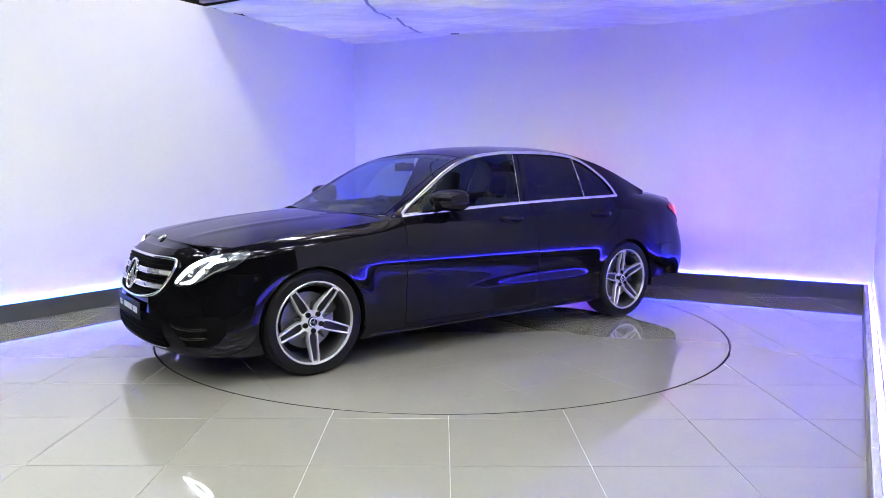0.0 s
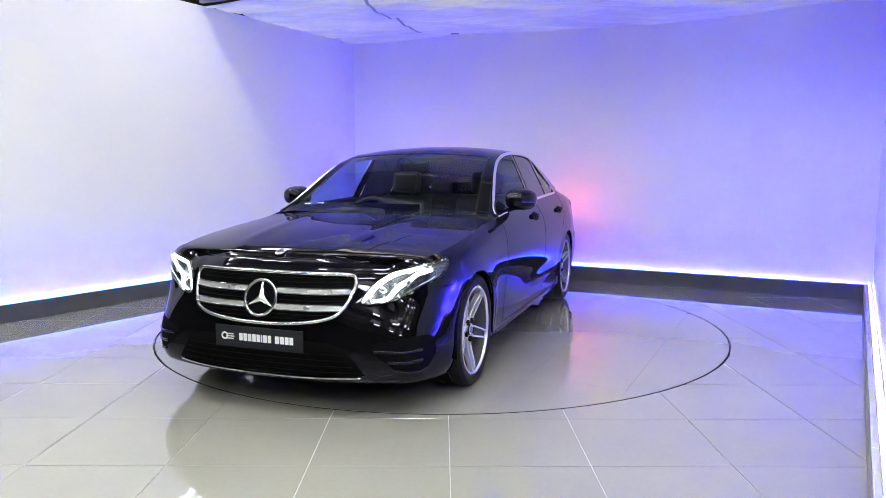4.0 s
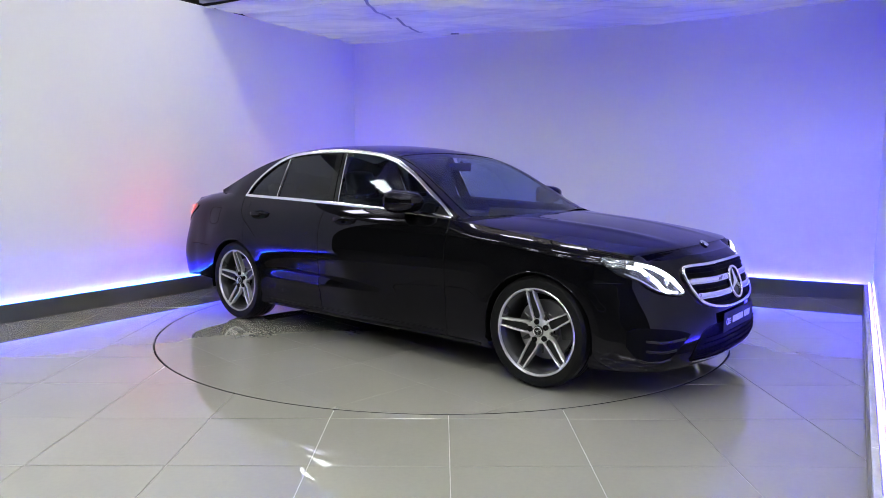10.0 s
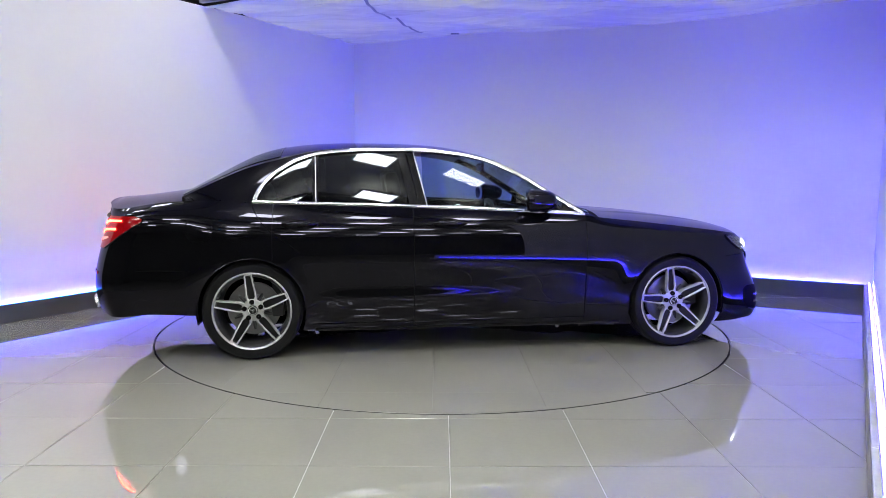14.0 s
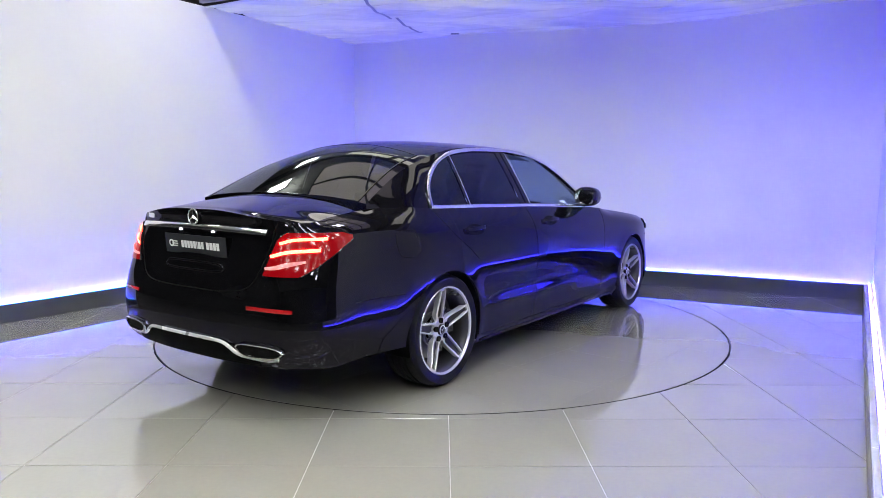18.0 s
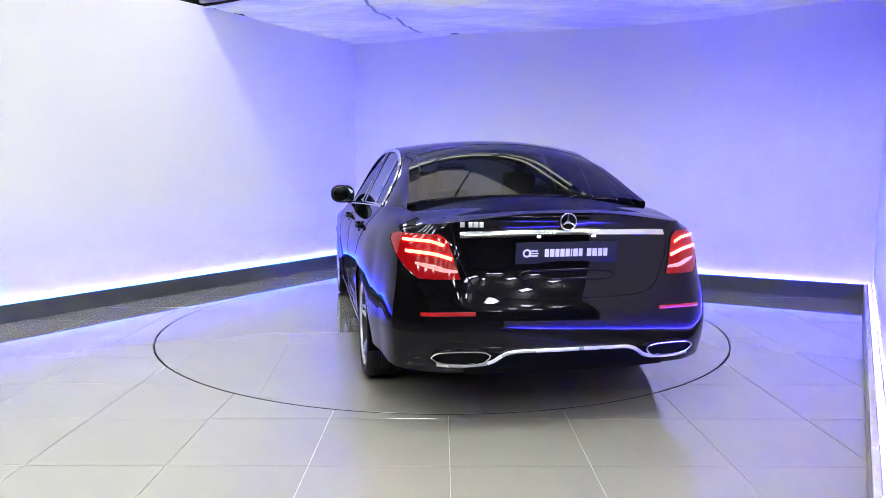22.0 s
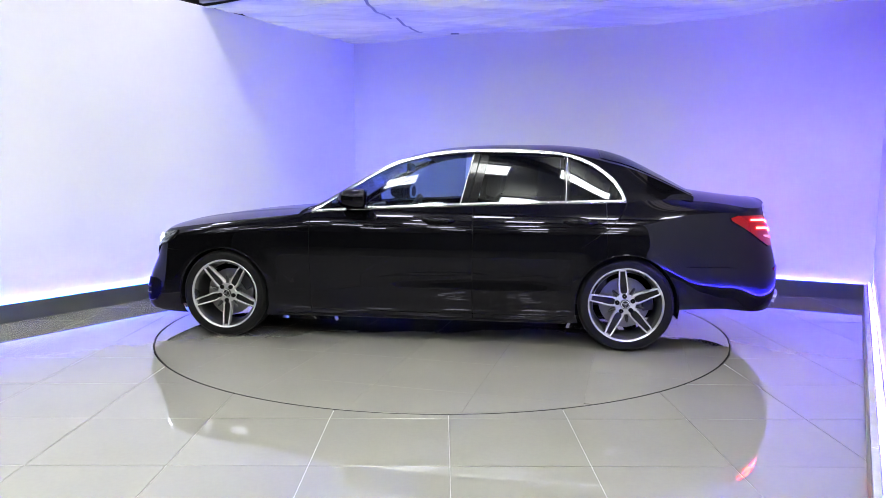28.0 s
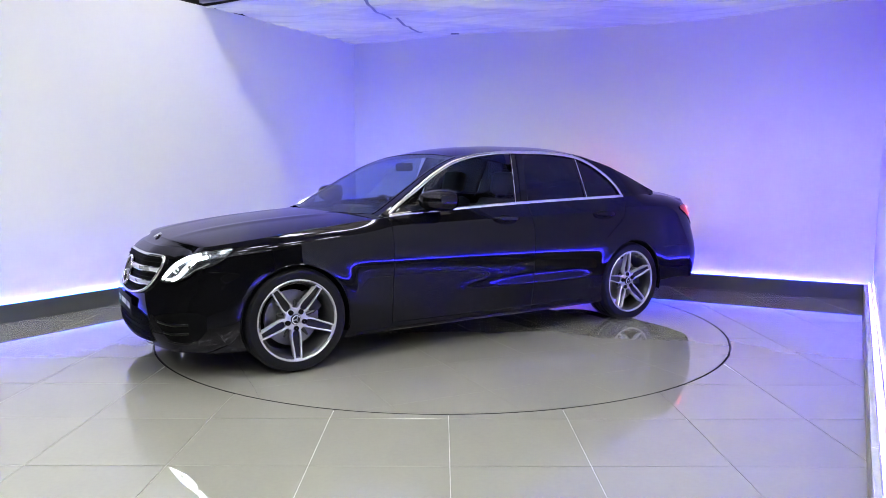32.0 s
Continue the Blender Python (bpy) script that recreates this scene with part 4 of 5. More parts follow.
def screen(name, x0, x1, inset, mat, sag, label, edge):
    """Windscreen or rear window with its dark border and pillars beside it."""
    n, m = 40, 37
    us = np.linspace(0, 1, n)
    P = np.zeros((n, m, 3))
    E = {1: np.zeros((n, 5, 3)), -1: np.zeros((n, 5, 3))}
    for i, u in enumerate(us):
        x = x0 + (x1 - x0) * u
        w = float(Y_R(x)) - inset(u)
        for j, v in enumerate(np.linspace(-1, 1, m)):
            xx = x + sag * (1 - abs(v) ** 2) * u
            P[i, j] = top(xx, v * w, 0.002)
        for sg in (1, -1):
            for j in range(5):
                k = j / 4
                y = w - 0.004 + (float(Y_R(x)) - w + 0.004) * k
                q = top(x + sag * (1 - (min(y, w) / w) ** 2) * u, y)
                E[sg][i, j] = (q[0], q[1] * sg, q[2])
    g = cpart(name, grid(name, P, 60, flip=x1 > x0 or True), mat, label=label)
    g.visible_shadow = False
    for sg in (1, -1):
        cpart("pillar", grid("pillar", E[sg], 45, flip=sg > 0), M_PAINT)
    bord = [P[i, 0] for i in range(n)] + [P[-1, j] for j in range(m)] + [P[i, -1] for i in range(n - 1, -1, -1)] + [P[0, j] for j in range(m - 1, -1, -1)]
    cpart("screen_seal", sweep("screen_seal", [tuple(b) for b in bord[::2]], edge, 0.004, closed=True, sides=6), M_GLOSS, label="black rubber seal")
    return P


WIND = screen("windscreen", HEAD_F, 0.86, lambda u: 0.055 + 0.03 * u, M_CLEAR, 0.12, "clear curved windscreen", 0.018)
BACK = screen("rear_window", HEAD_R, -1.93, lambda u: 0.06 + 0.0 * u, M_REAR, -0.03, "dark tinted rear window", 0.009)

# side windows, chrome surround
for sgn in (1, -1):
    for name, xa, xb, mat, lab in (("front_window", 0.66, -0.325, M_SIDE, "clear side window"), ("rear_door_window", -0.435, -1.035, M_TINT, "dark privacy glass"),
                                   ("quarter_window", -1.07, -1.44, M_TINT, "dark privacy glass")):
        x = np.linspace(xa, xb, 48)
        P = np.zeros((48, 16, 3))
        zt, zb = DLO_TOP(x) - 0.006, belt(x)[1] + 0.004
        for j in range(16):
            P[:, j] = flank(x, zb + np.maximum(zt - zb, 0.001) * j / 15, -0.004)
        w = cpart(name, grid(name, side_flip(P, sgn), 60, flip=sgn > 0), mat, label=lab)
        w.visible_shadow = False
    # mirror triangle, pillars between the windows
    x = np.linspace(0.80, 0.655, 14)
    P = np.array([[flank(a, b, 0.0) for b in np.linspace(belt(a)[1], max(DLO_TOP(a), belt(a)[1] + 0.001), 6)] for a in x])
    cpart("mirror_triangle", grid("mirror_triangle", side_flip(P, sgn), 45, flip=sgn > 0), M_GLOSS)
    for xa, xb, lean in ((-0.318, -0.442, 0.085), (-1.033, -1.072, 0.01)):
        P = np.zeros((8, 14, 3))
        for i, xx in enumerate(np.linspace(xa, xb, 8)):
            zb, zt = float(belt(xx)[1]), float(DLO_TOP(xx - 0.03))
            for j in range(14):
                k = j / 13
                P[i, j] = flank(xx - lean * (k - 0.3), zb + (zt - zb) * k, 0.001)
        cpart("door_pillar", grid("door_pillar", side_flip(P, sgn), 45, flip=sgn > 0), M_GLOSS)
    for xx, lean in ((-0.375, 0.085),):
        zz = np.linspace(0.985, 1.385, 12)
        P = flank(xx - lean * (np.linspace(0, 1, 12) - 0.3), zz, 0.0035)
        cpart("seam", sweep("seam", side_flip(P, sgn), 0.006, 0.003, [(0, sgn, 0.4)] * 12, sides=6), M_GAP)
    for xx, lean, z1 in ((-0.322, 0.085, 1.375), (-1.050, 0.01, 1.345)):
        zz = np.linspace(1.0, z1, 12)
        P = flank(xx - lean * (np.linspace(0, 1, 12) - 0.3), zz, 0.003)
        cpart("window_divider", sweep("window_divider", side_flip(P, sgn), 0.005, 0.003, [(0, sgn, 0.4)] * 12, sides=6), M_SATIN, None, "thin bright strip between the windows")
    line = [(x, float(DLO_TOP(x))) for x in np.linspace(0.79, -1.17, 44)] + [(x, float(DLO_TOP(x))) for x in (-1.23, -1.29, -1.334, -1.38, -1.42, -1.44, -1.45)]
    q = round_line(line, 110)
    P = flank(q[:, 0], q[:, 1], 0.006)
    cpart("window_trim", sweep("window_trim", side_flip(P, sgn), 0.027, 0.013, [(0, sgn, 0.5)] * len(P)), M_CHROME, label="bright chrome strip over the windows")
    x = np.linspace(0.80, -1.462, 70)
    P = flank(x, belt(x)[1] + 0.004, 0.008)
    cpart("belt_trim", sweep("belt_trim", side_flip(P, sgn), 0.022, 0.012, [(0, sgn, 0.3)] * len(P)), M_CHROME, label="bright chrome strip under the windows")

# inner arches and floor pan
for hx in (HUB_X, -HUB_X):
    for sgn in (1, -1):
        vs, fs = [], []
        for i in range(25):
            a = math.pi * (i / 24) * 1.16 - 0.08 * math.pi
            for y in (0.56, 0.905):
                vs.append((hx + (ARCH_R + 0.004) * math.cos(a), sgn * y, HUB_Z + (ARCH_R + 0.004) * math.sin(a)))
        for i in range(24):
            fs.append((2 * i, 2 * i + 1, 2 * i + 3, 2 * i + 2))
        vs += [(hx, sgn * 0.56, HUB_Z)]
        for i in range(24):
            fs.append((2 * i, 2 * i + 2, len(vs) - 1))
        cpart("arch_liner", mesh_of("arch_liner", vs, fs, 50, closed=False), M_MATT)
        lip = []
        for i in range(49):
            a = math.pi * (i / 48) * 1.12 - 0.06 * math.pi
            x, z = hx + ARCH_R * math.cos(a), HUB_Z + ARCH_R * math.sin(a)
            if z < 0.2:
                continue
            p = shell(np.array([s_side(x)]), np.array([z]), -0.006)[0]
            lip.append((p[0], sgn * p[1], p[2]))
        cpart("arch_lip", sweep("arch_lip", lip, 0.010, 0.014, [(0, sgn, 0)] * len(lip), sides=6), M_PAINT)
bm, me = bmesh.new(), bpy.data.meshes.new("floor_pan")
box_bm(bm, (-1.05, -0.84, 0.175), (1.05, 0.84, 0.24), 0.02)
box_bm(bm, (1.02, -0.55, 0.17), (2.2, 0.55, 0.24), 0.02)
box_bm(bm, (-2.36, -0.5, 0.30), (-1.02, 0.5, 0.36), 0.02)
box_bm(bm, (-1.78, -0.56, 0.17), (-1.06, 0.56, 0.31), 0.03)
box_bm(bm, (1.10, -0.58, 0.165), (1.80, 0.58, 0.30), 0.03)
finish(bm, me, 40)
cpart("floor_pan", me, M_MATT)
for sgn in (1, -1):
    P = shell(np.linspace(s_side(1.06), s_side(-1.06), 60), np.full(60, 0.19), -0.006)
    cpart("sill", sweep("sill", side_flip(P, sgn), 0.03, 0.022, sides=8), M_GLOSS)


def patch(rows, out, sgn=1, name="patch", n=24, m=10, smooth=50, rim=0.0):
    """Sheet lying on the skin: rows of (z, s from, s to), rising."""
    zs = [r[0] for r in rows]
    fa, fb = pchip([(r[0], r[1]) for r in rows]), pchip([(r[0], r[2]) for r in rows])
    P = np.zeros((n, m, 3))
    for j, z in enumerate(np.linspace(zs[0], zs[-1], m)):
        s = np.linspace(float(fa(z)), float(fb(z)), n)
        P[:, j] = shell(s, np.full(n, z), out)
    return grid(name, side_flip(P, sgn), smooth, flip=sgn < 0)


def ribbon(pts, out, width, height, sgn, name, mat, parent, n=28, label="", taper=None):
    """Bar lying on the skin: pts as (s, z)."""
    q = round_line(pts, n)
    P = shell(q[:, 0], q[:, 1], out)
    N = shell(q[:, 0], q[:, 1], out + 0.05) - P
    return cpart(name, sweep(name, side_flip(P, sgn), width, height, side_flip(N, sgn), sides=8, taper=taper), mat, parent, label)


def mesh_column(rows, out, sgn, name):
    """Sheet on the skin between a lower and an upper line: rows of (s, z low, z high)."""
    f0, f1 = pchip([(r[0], r[1]) for r in rows]), pchip([(r[0], r[2]) for r in rows])
    s = np.linspace(rows[0][0], rows[-1][0], 30)
    P = np.zeros((30, 10, 3))
    for j in range(10):
        P[:, j] = shell(s, f0(s) + (f1(s) - f0(s)) * j / 9, out)
    return grid(name, side_flip(P, sgn), 50, flip=sgn > 0)


# headlights
for sgn in (1, -1):
    sf = lambda y: s_front(y + 0.026)
    rows = [(sf(0.513), 0.585, 0.60), (sf(0.54), 0.578, 0.645), (sf(0.60), 0.583, 0.695), (sf(0.68), 0.60, 0.735), (sf(0.755), 0.635, 0.757), (s_side(2.06), 0.668, 0.770), (s_side(1.95), 0.705, 0.786), (s_side(1.89), 0.745, 0.795), (s_side(1.855), 0.780, 0.799)]
    h = cpart("headlight", mesh_column(rows, 0.003, sgn, "headlight"), M_LAMPIN, label="lit almond-shaped headlight with white light guides")
    thin_ends = lambda k: 0.5 + 0.5 * math.sin(math.pi * min(1, 0.12 + k * 0.8))
    ribbon([(s_side(2.03), 0.760), (sf(0.755), 0.743), (sf(0.68), 0.718), (sf(0.60), 0.675), (sf(0.545), 0.626), (sf(0.518), 0.596)], 0.008, 0.025, 0.006, sgn, "light_guide", M_DRL, h, taper=thin_ends)
    ribbon([(s_side(1.99), 0.748), (s_side(2.06), 0.730), (sf(0.755), 0.700), (sf(0.695), 0.655), (sf(0.66), 0.618), (sf(0.625), 0.602), (sf(0.565), 0.594)], 0.008, 0.025, 0.006, sgn, "light_guide", M_DRL, h, taper=thin_ends)
    ribbon([(sf(0.512), 0.588), (sf(0.56), 0.586), (sf(0.61), 0.595), (sf(0.632), 0.625)], 0.006, 0.008, 0.005, sgn, "chrome_edge", M_CHROME, h)
    ribbon([(sf(0.66), 0.603), (sf(0.72), 0.625), (s_side(2.06), 0.672), (s_side(1.98), 0.712)], 0.006, 0.008, 0.005, sgn, "chrome_edge", M_CHROME, h)
    for yy_, zz_, r in ((0.628, 0.648, 0.017), (0.752, 0.682, 0.017)):
        p, q = shell(np.array([sf(yy_)]), np.array([zz_]), 0.005)[0], shell(np.array([sf(yy_)]), np.array([zz_]), 0.05)[0]
        d = Vector((q - p) * (1, sgn, 1)).normalized()
        cpart("projector", lathe("projector", [(0.001, 0.006), (r * 0.6, 0.005), (r, 0.0), (r * 1.15, 0.002), (r * 1.2, -0.004)], 20, 40, "z"), M_CHROME, h, "",
              Matrix.Translation((p[0], p[1] * sgn, p[2])) @ d.to_track_quat("Z", "Y").to_matrix().to_4x4())
    g = cpart("lens", mesh_column(rows, 0.014, sgn, "lens"), M_LENS, h, "clear lens")
    g.visible_shadow = False
    edge = [(r[0], r[1]) for r in rows] + [(r[0], r[2]) for r in rows[::-1]]
    q = np.array(edge)
    P = shell(q[:, 0], q[:, 1], 0.008)
    cpart("lamp_seal", sweep("lamp_seal", side_flip(P, sgn), 0.007, 0.012, side_flip(shell(q[:, 0], q[:, 1], 0.06) - P, sgn), closed=True, sides=6), M_GLOSS, h)

# grille
gr = cpart("grille", patch([(0.478, 0.0, s_front(0.05)), (0.50, 0.0, s_front(0.30)), (0.53, 0.0, s_front(0.42)), (0.60, 0.0, s_front(0.468)), (0.70, 0.0, s_front(0.498)), (0.720, 0.0, s_front(0.475))], 0.004, 1, "grille"), M_MATT, label="wide black grille with two chrome bars and a round emblem")
cpart("grille_back", patch([(0.478, 0.0, s_front(0.05)), (0.50, 0.0, s_front(0.30)), (0.53, 0.0, s_front(0.42)), (0.60, 0.0, s_front(0.468)), (0.70, 0.0, s_front(0.498)), (0.720, 0.0, s_front(0.475))], 0.004, -1, "grille_back"), M_MATT, gr)


def front_line(pts, out):
    P = []
    for y, z in pts:
        p = shell(np.array([s_front(abs(y))]), np.array([z]), out)[0]
        P.append((p[0], math.copysign(p[1], y) if y else 0.0, p[2]))
    return P


half = [(0.0, 0.476), (0.14, 0.480), (0.28, 0.494), (0.38, 0.515), (0.435, 0.545), (0.468, 0.59), (0.494, 0.64), (0.508, 0.683), (0.500, 0.710), (0.47, 0.724), (0.3, 0.729), (0.15, 0.730), (0.0, 0.730)]
loop = half + [(-y, z) for y, z in half[::-1]][1:-1]
q = round_line(loop, 120, closed=True)
fl = front_line(q, 0.010)
cpart("grille_frame", sweep("grille_frame", fl, 0.019, 0.022, [(1, 0, 0.3)] * len(fl), closed=True), M_CHROME, gr, "chrome surround")
for z0, w in ((0.646, 0.478), (0.566, 0.446)):
    for dz, hh, mat in ((0.013, 0.008, M_CHROME), (-0.013, 0.010, M_CHROME), (0.0, 0.020, M_SATIN)):
        for sgn in (1, -1):
            pts = [(sgn * y, z0 + dz) for y in np.linspace(0.085, w, 16)]
            cpart("grille_bar", sweep("grille_bar", front_line(pts, 0.016 if mat is M_CHROME else 0.010), 0.016, hh, sides=8), mat, gr)
for z0 in np.arange(0.505, 0.715, 0.0225):
    w = float(np.interp(z0, [0.5, 0.53, 0.6, 0.7, 0.727], [0.27, 0.40, 0.455, 0.485, 0.47]))
    if min(abs(z0 - 0.648), abs(z0 - 0.566)) < 0.026:
        continue
    cpart("grille_slat", sweep("grille_slat", front_line([(y, z0) for y in np.linspace(-w, w, 21)], 0.006), 0.010, 0.005, sides=6), M_MATT, gr)


def emblem(parent, r, m, mat):
    """Chrome ring with three arms."""
    ring = [(r * math.cos(a), r * math.sin(a), 0) for a in np.linspace(0, 2 * math.pi, 40, endpoint=False)]
    e = cpart("emblem_ring", sweep("emblem_ring", ring, r * 0.17, r * 0.2, [(0, 0, 1)] * 40, closed=True), mat, parent, "round chrome emblem", m)
    for k in range(3):
        a = math.pi / 2 + k * 2 * math.pi / 3
        d, s = Vector((math.cos(a), math.sin(a), 0)), Vector((-math.sin(a), math.cos(a), 0))
        w = r * 0.17
        vs = [d * r * 0.98, s * w + d * r * 0.1, Vector((0, 0, r * 0.16)), -s * w + d * r * 0.1, -d * r * 0.09]
        vs = [v + Vector((0, 0, 0.001)) for v in vs]
        cpart("emblem_arm", mesh_of("emblem_arm", [tuple(v) for v in vs], [(0, 1, 2), (0, 2, 3), (1, 4, 2), (4, 3, 2)], 10, closed=False), mat, e)
    return e


FACE_F = pose(0, 0, 0, 90, 0, 90)
p = shell(np.array([0.0]), np.array([0.603]), 0.022)[0]
emblem(gr, 0.092, Matrix.Translation((p[0], 0, 0.603)) @ pose(0, 0, 0, 0, -17, 0) @ FACE_F, M_CHROME)
cpart("emblem_plate", lathe("emblem_plate", [(0.001, 0.0), (0.082, -0.001), (0.084, -0.02)], 40, 30, "z"), M_GLOSS, gr, "", Matrix.Translation((p[0] - 0.003, 0, 0.603)) @ pose(0, 0, 0, 0, -17, 0) @ FACE_F)
hb = (2.105, 0, float(Z_HOOD(2.105)) + 0.004)
cpart("bonnet_badge", lathe("bonnet_badge", [(0.001, 0.003), (0.018, 0.0025), (0.024, 0.004), (0.028, 0.002), (0.029, -0.003)], 28, 40, "z"), M_CHROME, None, "small round badge", Matrix.Translation(hb) @ pose(0, 0, 0, 0, 30, 0))

# bumper openings and lip
for sgn in (1, -1):
    it = cpart("side_intake", mesh_column([(s_front(0.56), 0.372, 0.376), (s_front(0.62), 0.325, 0.398), (s_front(0.70), 0.262, 0.415), (s_front(0.78), 0.250, 0.425), (s_side(2.05), 0.262, 0.425), (s_side(2.0), 0.32, 0.40)], 0.003, sgn, "side_intake"), M_MATT, label="black side air intake with two fins")
    for z0, z1 in ((0.372, 0.350), (0.318, 0.298)):
        ribbon([(s_front(0.60 if z0 > 0.35 else 0.66), z0 - 0.015), (s_front(0.72), z1), (s_side(2.12), z1 + 0.004), (s_side(2.085), z1 + 0.008)], 0.004, 0.016, 0.013, sgn, "fin", M_GLOSS, it)
    ribbon([(s_front(0.69), 0.252), (s_front(0.76), 0.243), (s_side(2.09), 0.244), (s_side(2.05), 0.258)], 0.003, 0.014, 0.010, sgn, "intake_edge", M_GLOSS, it)
lo_rows = [(s_front(0.0), 0.222, 0.40), (s_front(0.25), 0.222, 0.40), (s_front(0.36), 0.224, 0.395), (s_front(0.44), 0.226, 0.375), (s_front(0.50), 0.228, 0.318), (s_front(0.54), 0.230, 0.262), (s_front(0.56), 0.232, 0.238)]
li = cpart("lower_intake", mesh_column(lo_rows, 0.003, 1, "lower_intake"), M_MATT, label="black lower air intake")
cpart("lower_intake_side", mesh_column(lo_rows, 0.003, -1, "lower_intake_side"), M_MATT, li)
for z0, w in ((0.245, 0.52), (0.275, 0.50), (0.305, 0.48), (0.335, 0.45)):
    cpart("intake_slat", sweep("intake_slat", front_line([(y, z0) for y in np.linspace(-w, w, 25)], 0.006), 0.012, 0.006, sides=6), M_MATT, li)
pts = [(y, 0.208 + 0.012 * (abs(y) / 0.54) ** 2) for y in np.linspace(-0.545, 0.545, 41)]
cpart("chrome_lip", sweep("chrome_lip", front_line(pts, 0.008), 0.012, 0.010, sides=8), M_CHROME, None, "thin chrome lip")

def plate(name, m, w, h, edge):
    """Dealer's plate: dark face, pale edge line, round mark and plain bars for its writing."""
    ob = cpart(name, box(name, (-w / 2, -h / 2, -0.006), (w / 2, h / 2, 0.0), 0.002), M_PLATE, None, "dark blue-grey plate with pale bars of writing", m)
    rim = [(x * (w / 2 - 0.004), y * (h / 2 - 0.004), 0.0) for x, y in ((-1, -1), (1, -1), (1, 1), (-1, 1))]
    rim = [tuple(Vector(rim[i]).lerp(Vector(rim[(i + 1) % 4]), k / 6)) for i in range(4) for k in range(6)]
    if edge:
        cpart("plate_edge", sweep("plate_edge", rim, 0.0022, 0.0016, closed=True, sides=6), M_INK, ob, "thin pale edge line")
    mark = [(-0.205 + 0.0165 * math.cos(a), 0.016 * math.sin(a), 0.0) for a in np.linspace(0, 2 * math.pi, 24, endpoint=False)]
    cpart("mark", sweep("mark", mark, 0.010, 0.002, closed=True, sides=6), M_INK, ob)
    for k, (a, b) in enumerate(((-0.196, -0.15), (-0.196, -0.145), (-0.196, -0.15))):
        cpart("mark_bar", box("mark_bar", (a, 0.008 - 0.012 * k, 0.0), (b, 0.014 - 0.012 * k, 0.0012), 0), M_INK, ob)
    x = -0.115
    for wid in (0.021, 0.022, 0.02, 0.021, 0.021, 0.007, 0.023, 0.019, 0.0, 0.023, 0.024, 0.022, 0.021):
        if wid:
            cpart("writing_bar", box("writing_bar", (x, -0.019, 0.0), (x + wid, 0.019, 0.0012), 0), M_INK, ob)
        x += wid + 0.0055 + (0.012 if not wid else 0)
    return ob


plate("front_plate", Matrix.Translation((2.327, 0, 0.396)) @ FACE_F, 0.525, 0.112, False)
FACE_R = pose(0, 0, 0, 90, 0, -90)
px_ = shell(np.array([1.0]), np.array([0.86]), 0.010)[0][0]
plate("rear_plate", Matrix.Translation((px_, 0, 0.860)) @ pose(0, 0, 0, 0, -5, 0) @ FACE_R, 0.52, 0.105, False)

# boot: lid outline, chrome bar, emblem, lettering bars, lights, bumper
sr = s_rear
for sgn in (1, -1):
    rows = [(0.742, sr(0.535), s_side(-2.44)), (0.78, sr(0.550), s_side(-2.385)), (0.83, sr(0.570), s_side(-2.315)), (0.88, sr(0.592), s_side(-2.235)), (0.915, sr(0.606), s_side(-2.175)), (0.935, sr(0.63), s_side(-2.17)), (0.950, sr(0.655), s_side(-2.22))]
    tl = cpart("tail_light", patch(rows, 0.005, sgn, "tail_light", n=30, m=14), M_REDLENS, label="lit red tail light with two glowing bars")
    ribbon([(sr(0.625), 0.898), (sr(0.675), 0.912), (sr(0.715), 0.918), (s_side(-2.32), 0.922)], 0.010, 0.015, 0.006, sgn, "light_bar", M_REDBAR, tl, label="glowing red bar")
    ribbon([(sr(0.578), 0.836), (sr(0.645), 0.854), (sr(0.705), 0.862), (s_side(-2.36), 0.868)], 0.010, 0.017, 0.006, sgn, "light_bar", M_REDBAR, tl, label="glowing red bar")
    ribbon([(sr(0.55), 0.778), (sr(0.61), 0.784), (sr(0.675), 0.80), (s_side(-2.42), 0.814)], 0.009, 0.024, 0.006, sgn, "reverse_lens", M_WHITELENS, tl, taper=lambda k: 0.35 + 0.65 * math.sin(math.pi * (0.1 + 0.85 * k)), label="pale reversing lens")
    edge = [(r[1], r[0]) for r in rows] + [(r[2], r[0]) for r in rows[::-1]]
    q = np.array(edge)
    P = shell(q[:, 0], q[:, 1], 0.004)
    cpart("lamp_seal", sweep("lamp_seal", side_flip(P, sgn), 0.005, 0.008, side_flip(shell(q[:, 0], q[:, 1], 0.06) - P, sgn), closed=True, sides=6), M_GLOSS, tl)
    ribbon([(sr(0.465), 0.584), (sr(0.54), 0.584), (sr(0.63), 0.582), (sr(0.70), 0.579)], 0.003, 0.020, 0.008, sgn, "reflector", M_REDREF, None, label="red reflector strip with an added faint glow")
    # exhaust trim
    pts = [(0.40, 0.388), (0.45, 0.404), (0.58, 0.404), (0.64, 0.394), (0.658, 0.374), (0.63, 0.350), (0.58, 0.342), (0.47, 0.341), (0.42, 0.358)]
    q = round_line(pts, 48, closed=True)
    P = np.array([shell(np.array([sr(y)]), np.array([z]), 0.006)[0] for y, z in q])
    ex = cpart("exhaust_trim", sweep("exhaust_trim", side_flip(P, sgn), 0.009, 0.03, [(-1, 0, 0)] * 48, closed=True), M_CHROME, None, "chrome exhaust surround")
    # black sheet laid over the skin for the darkness inside the surround
    cy, cz = q.mean(0)
    V = np.array([[shell(np.array([sr(cy + (y - cy) * k)]), np.array([cz + (z - cz) * k]), 0.004)[0] for y, z in np.vstack([q, q[:1]])] for k in (1.0, 0.66, 0.33, 0.02)])
    cpart("exhaust_hole", grid("exhaust_hole", side_flip(V, sgn), 50), M_GAP, ex)


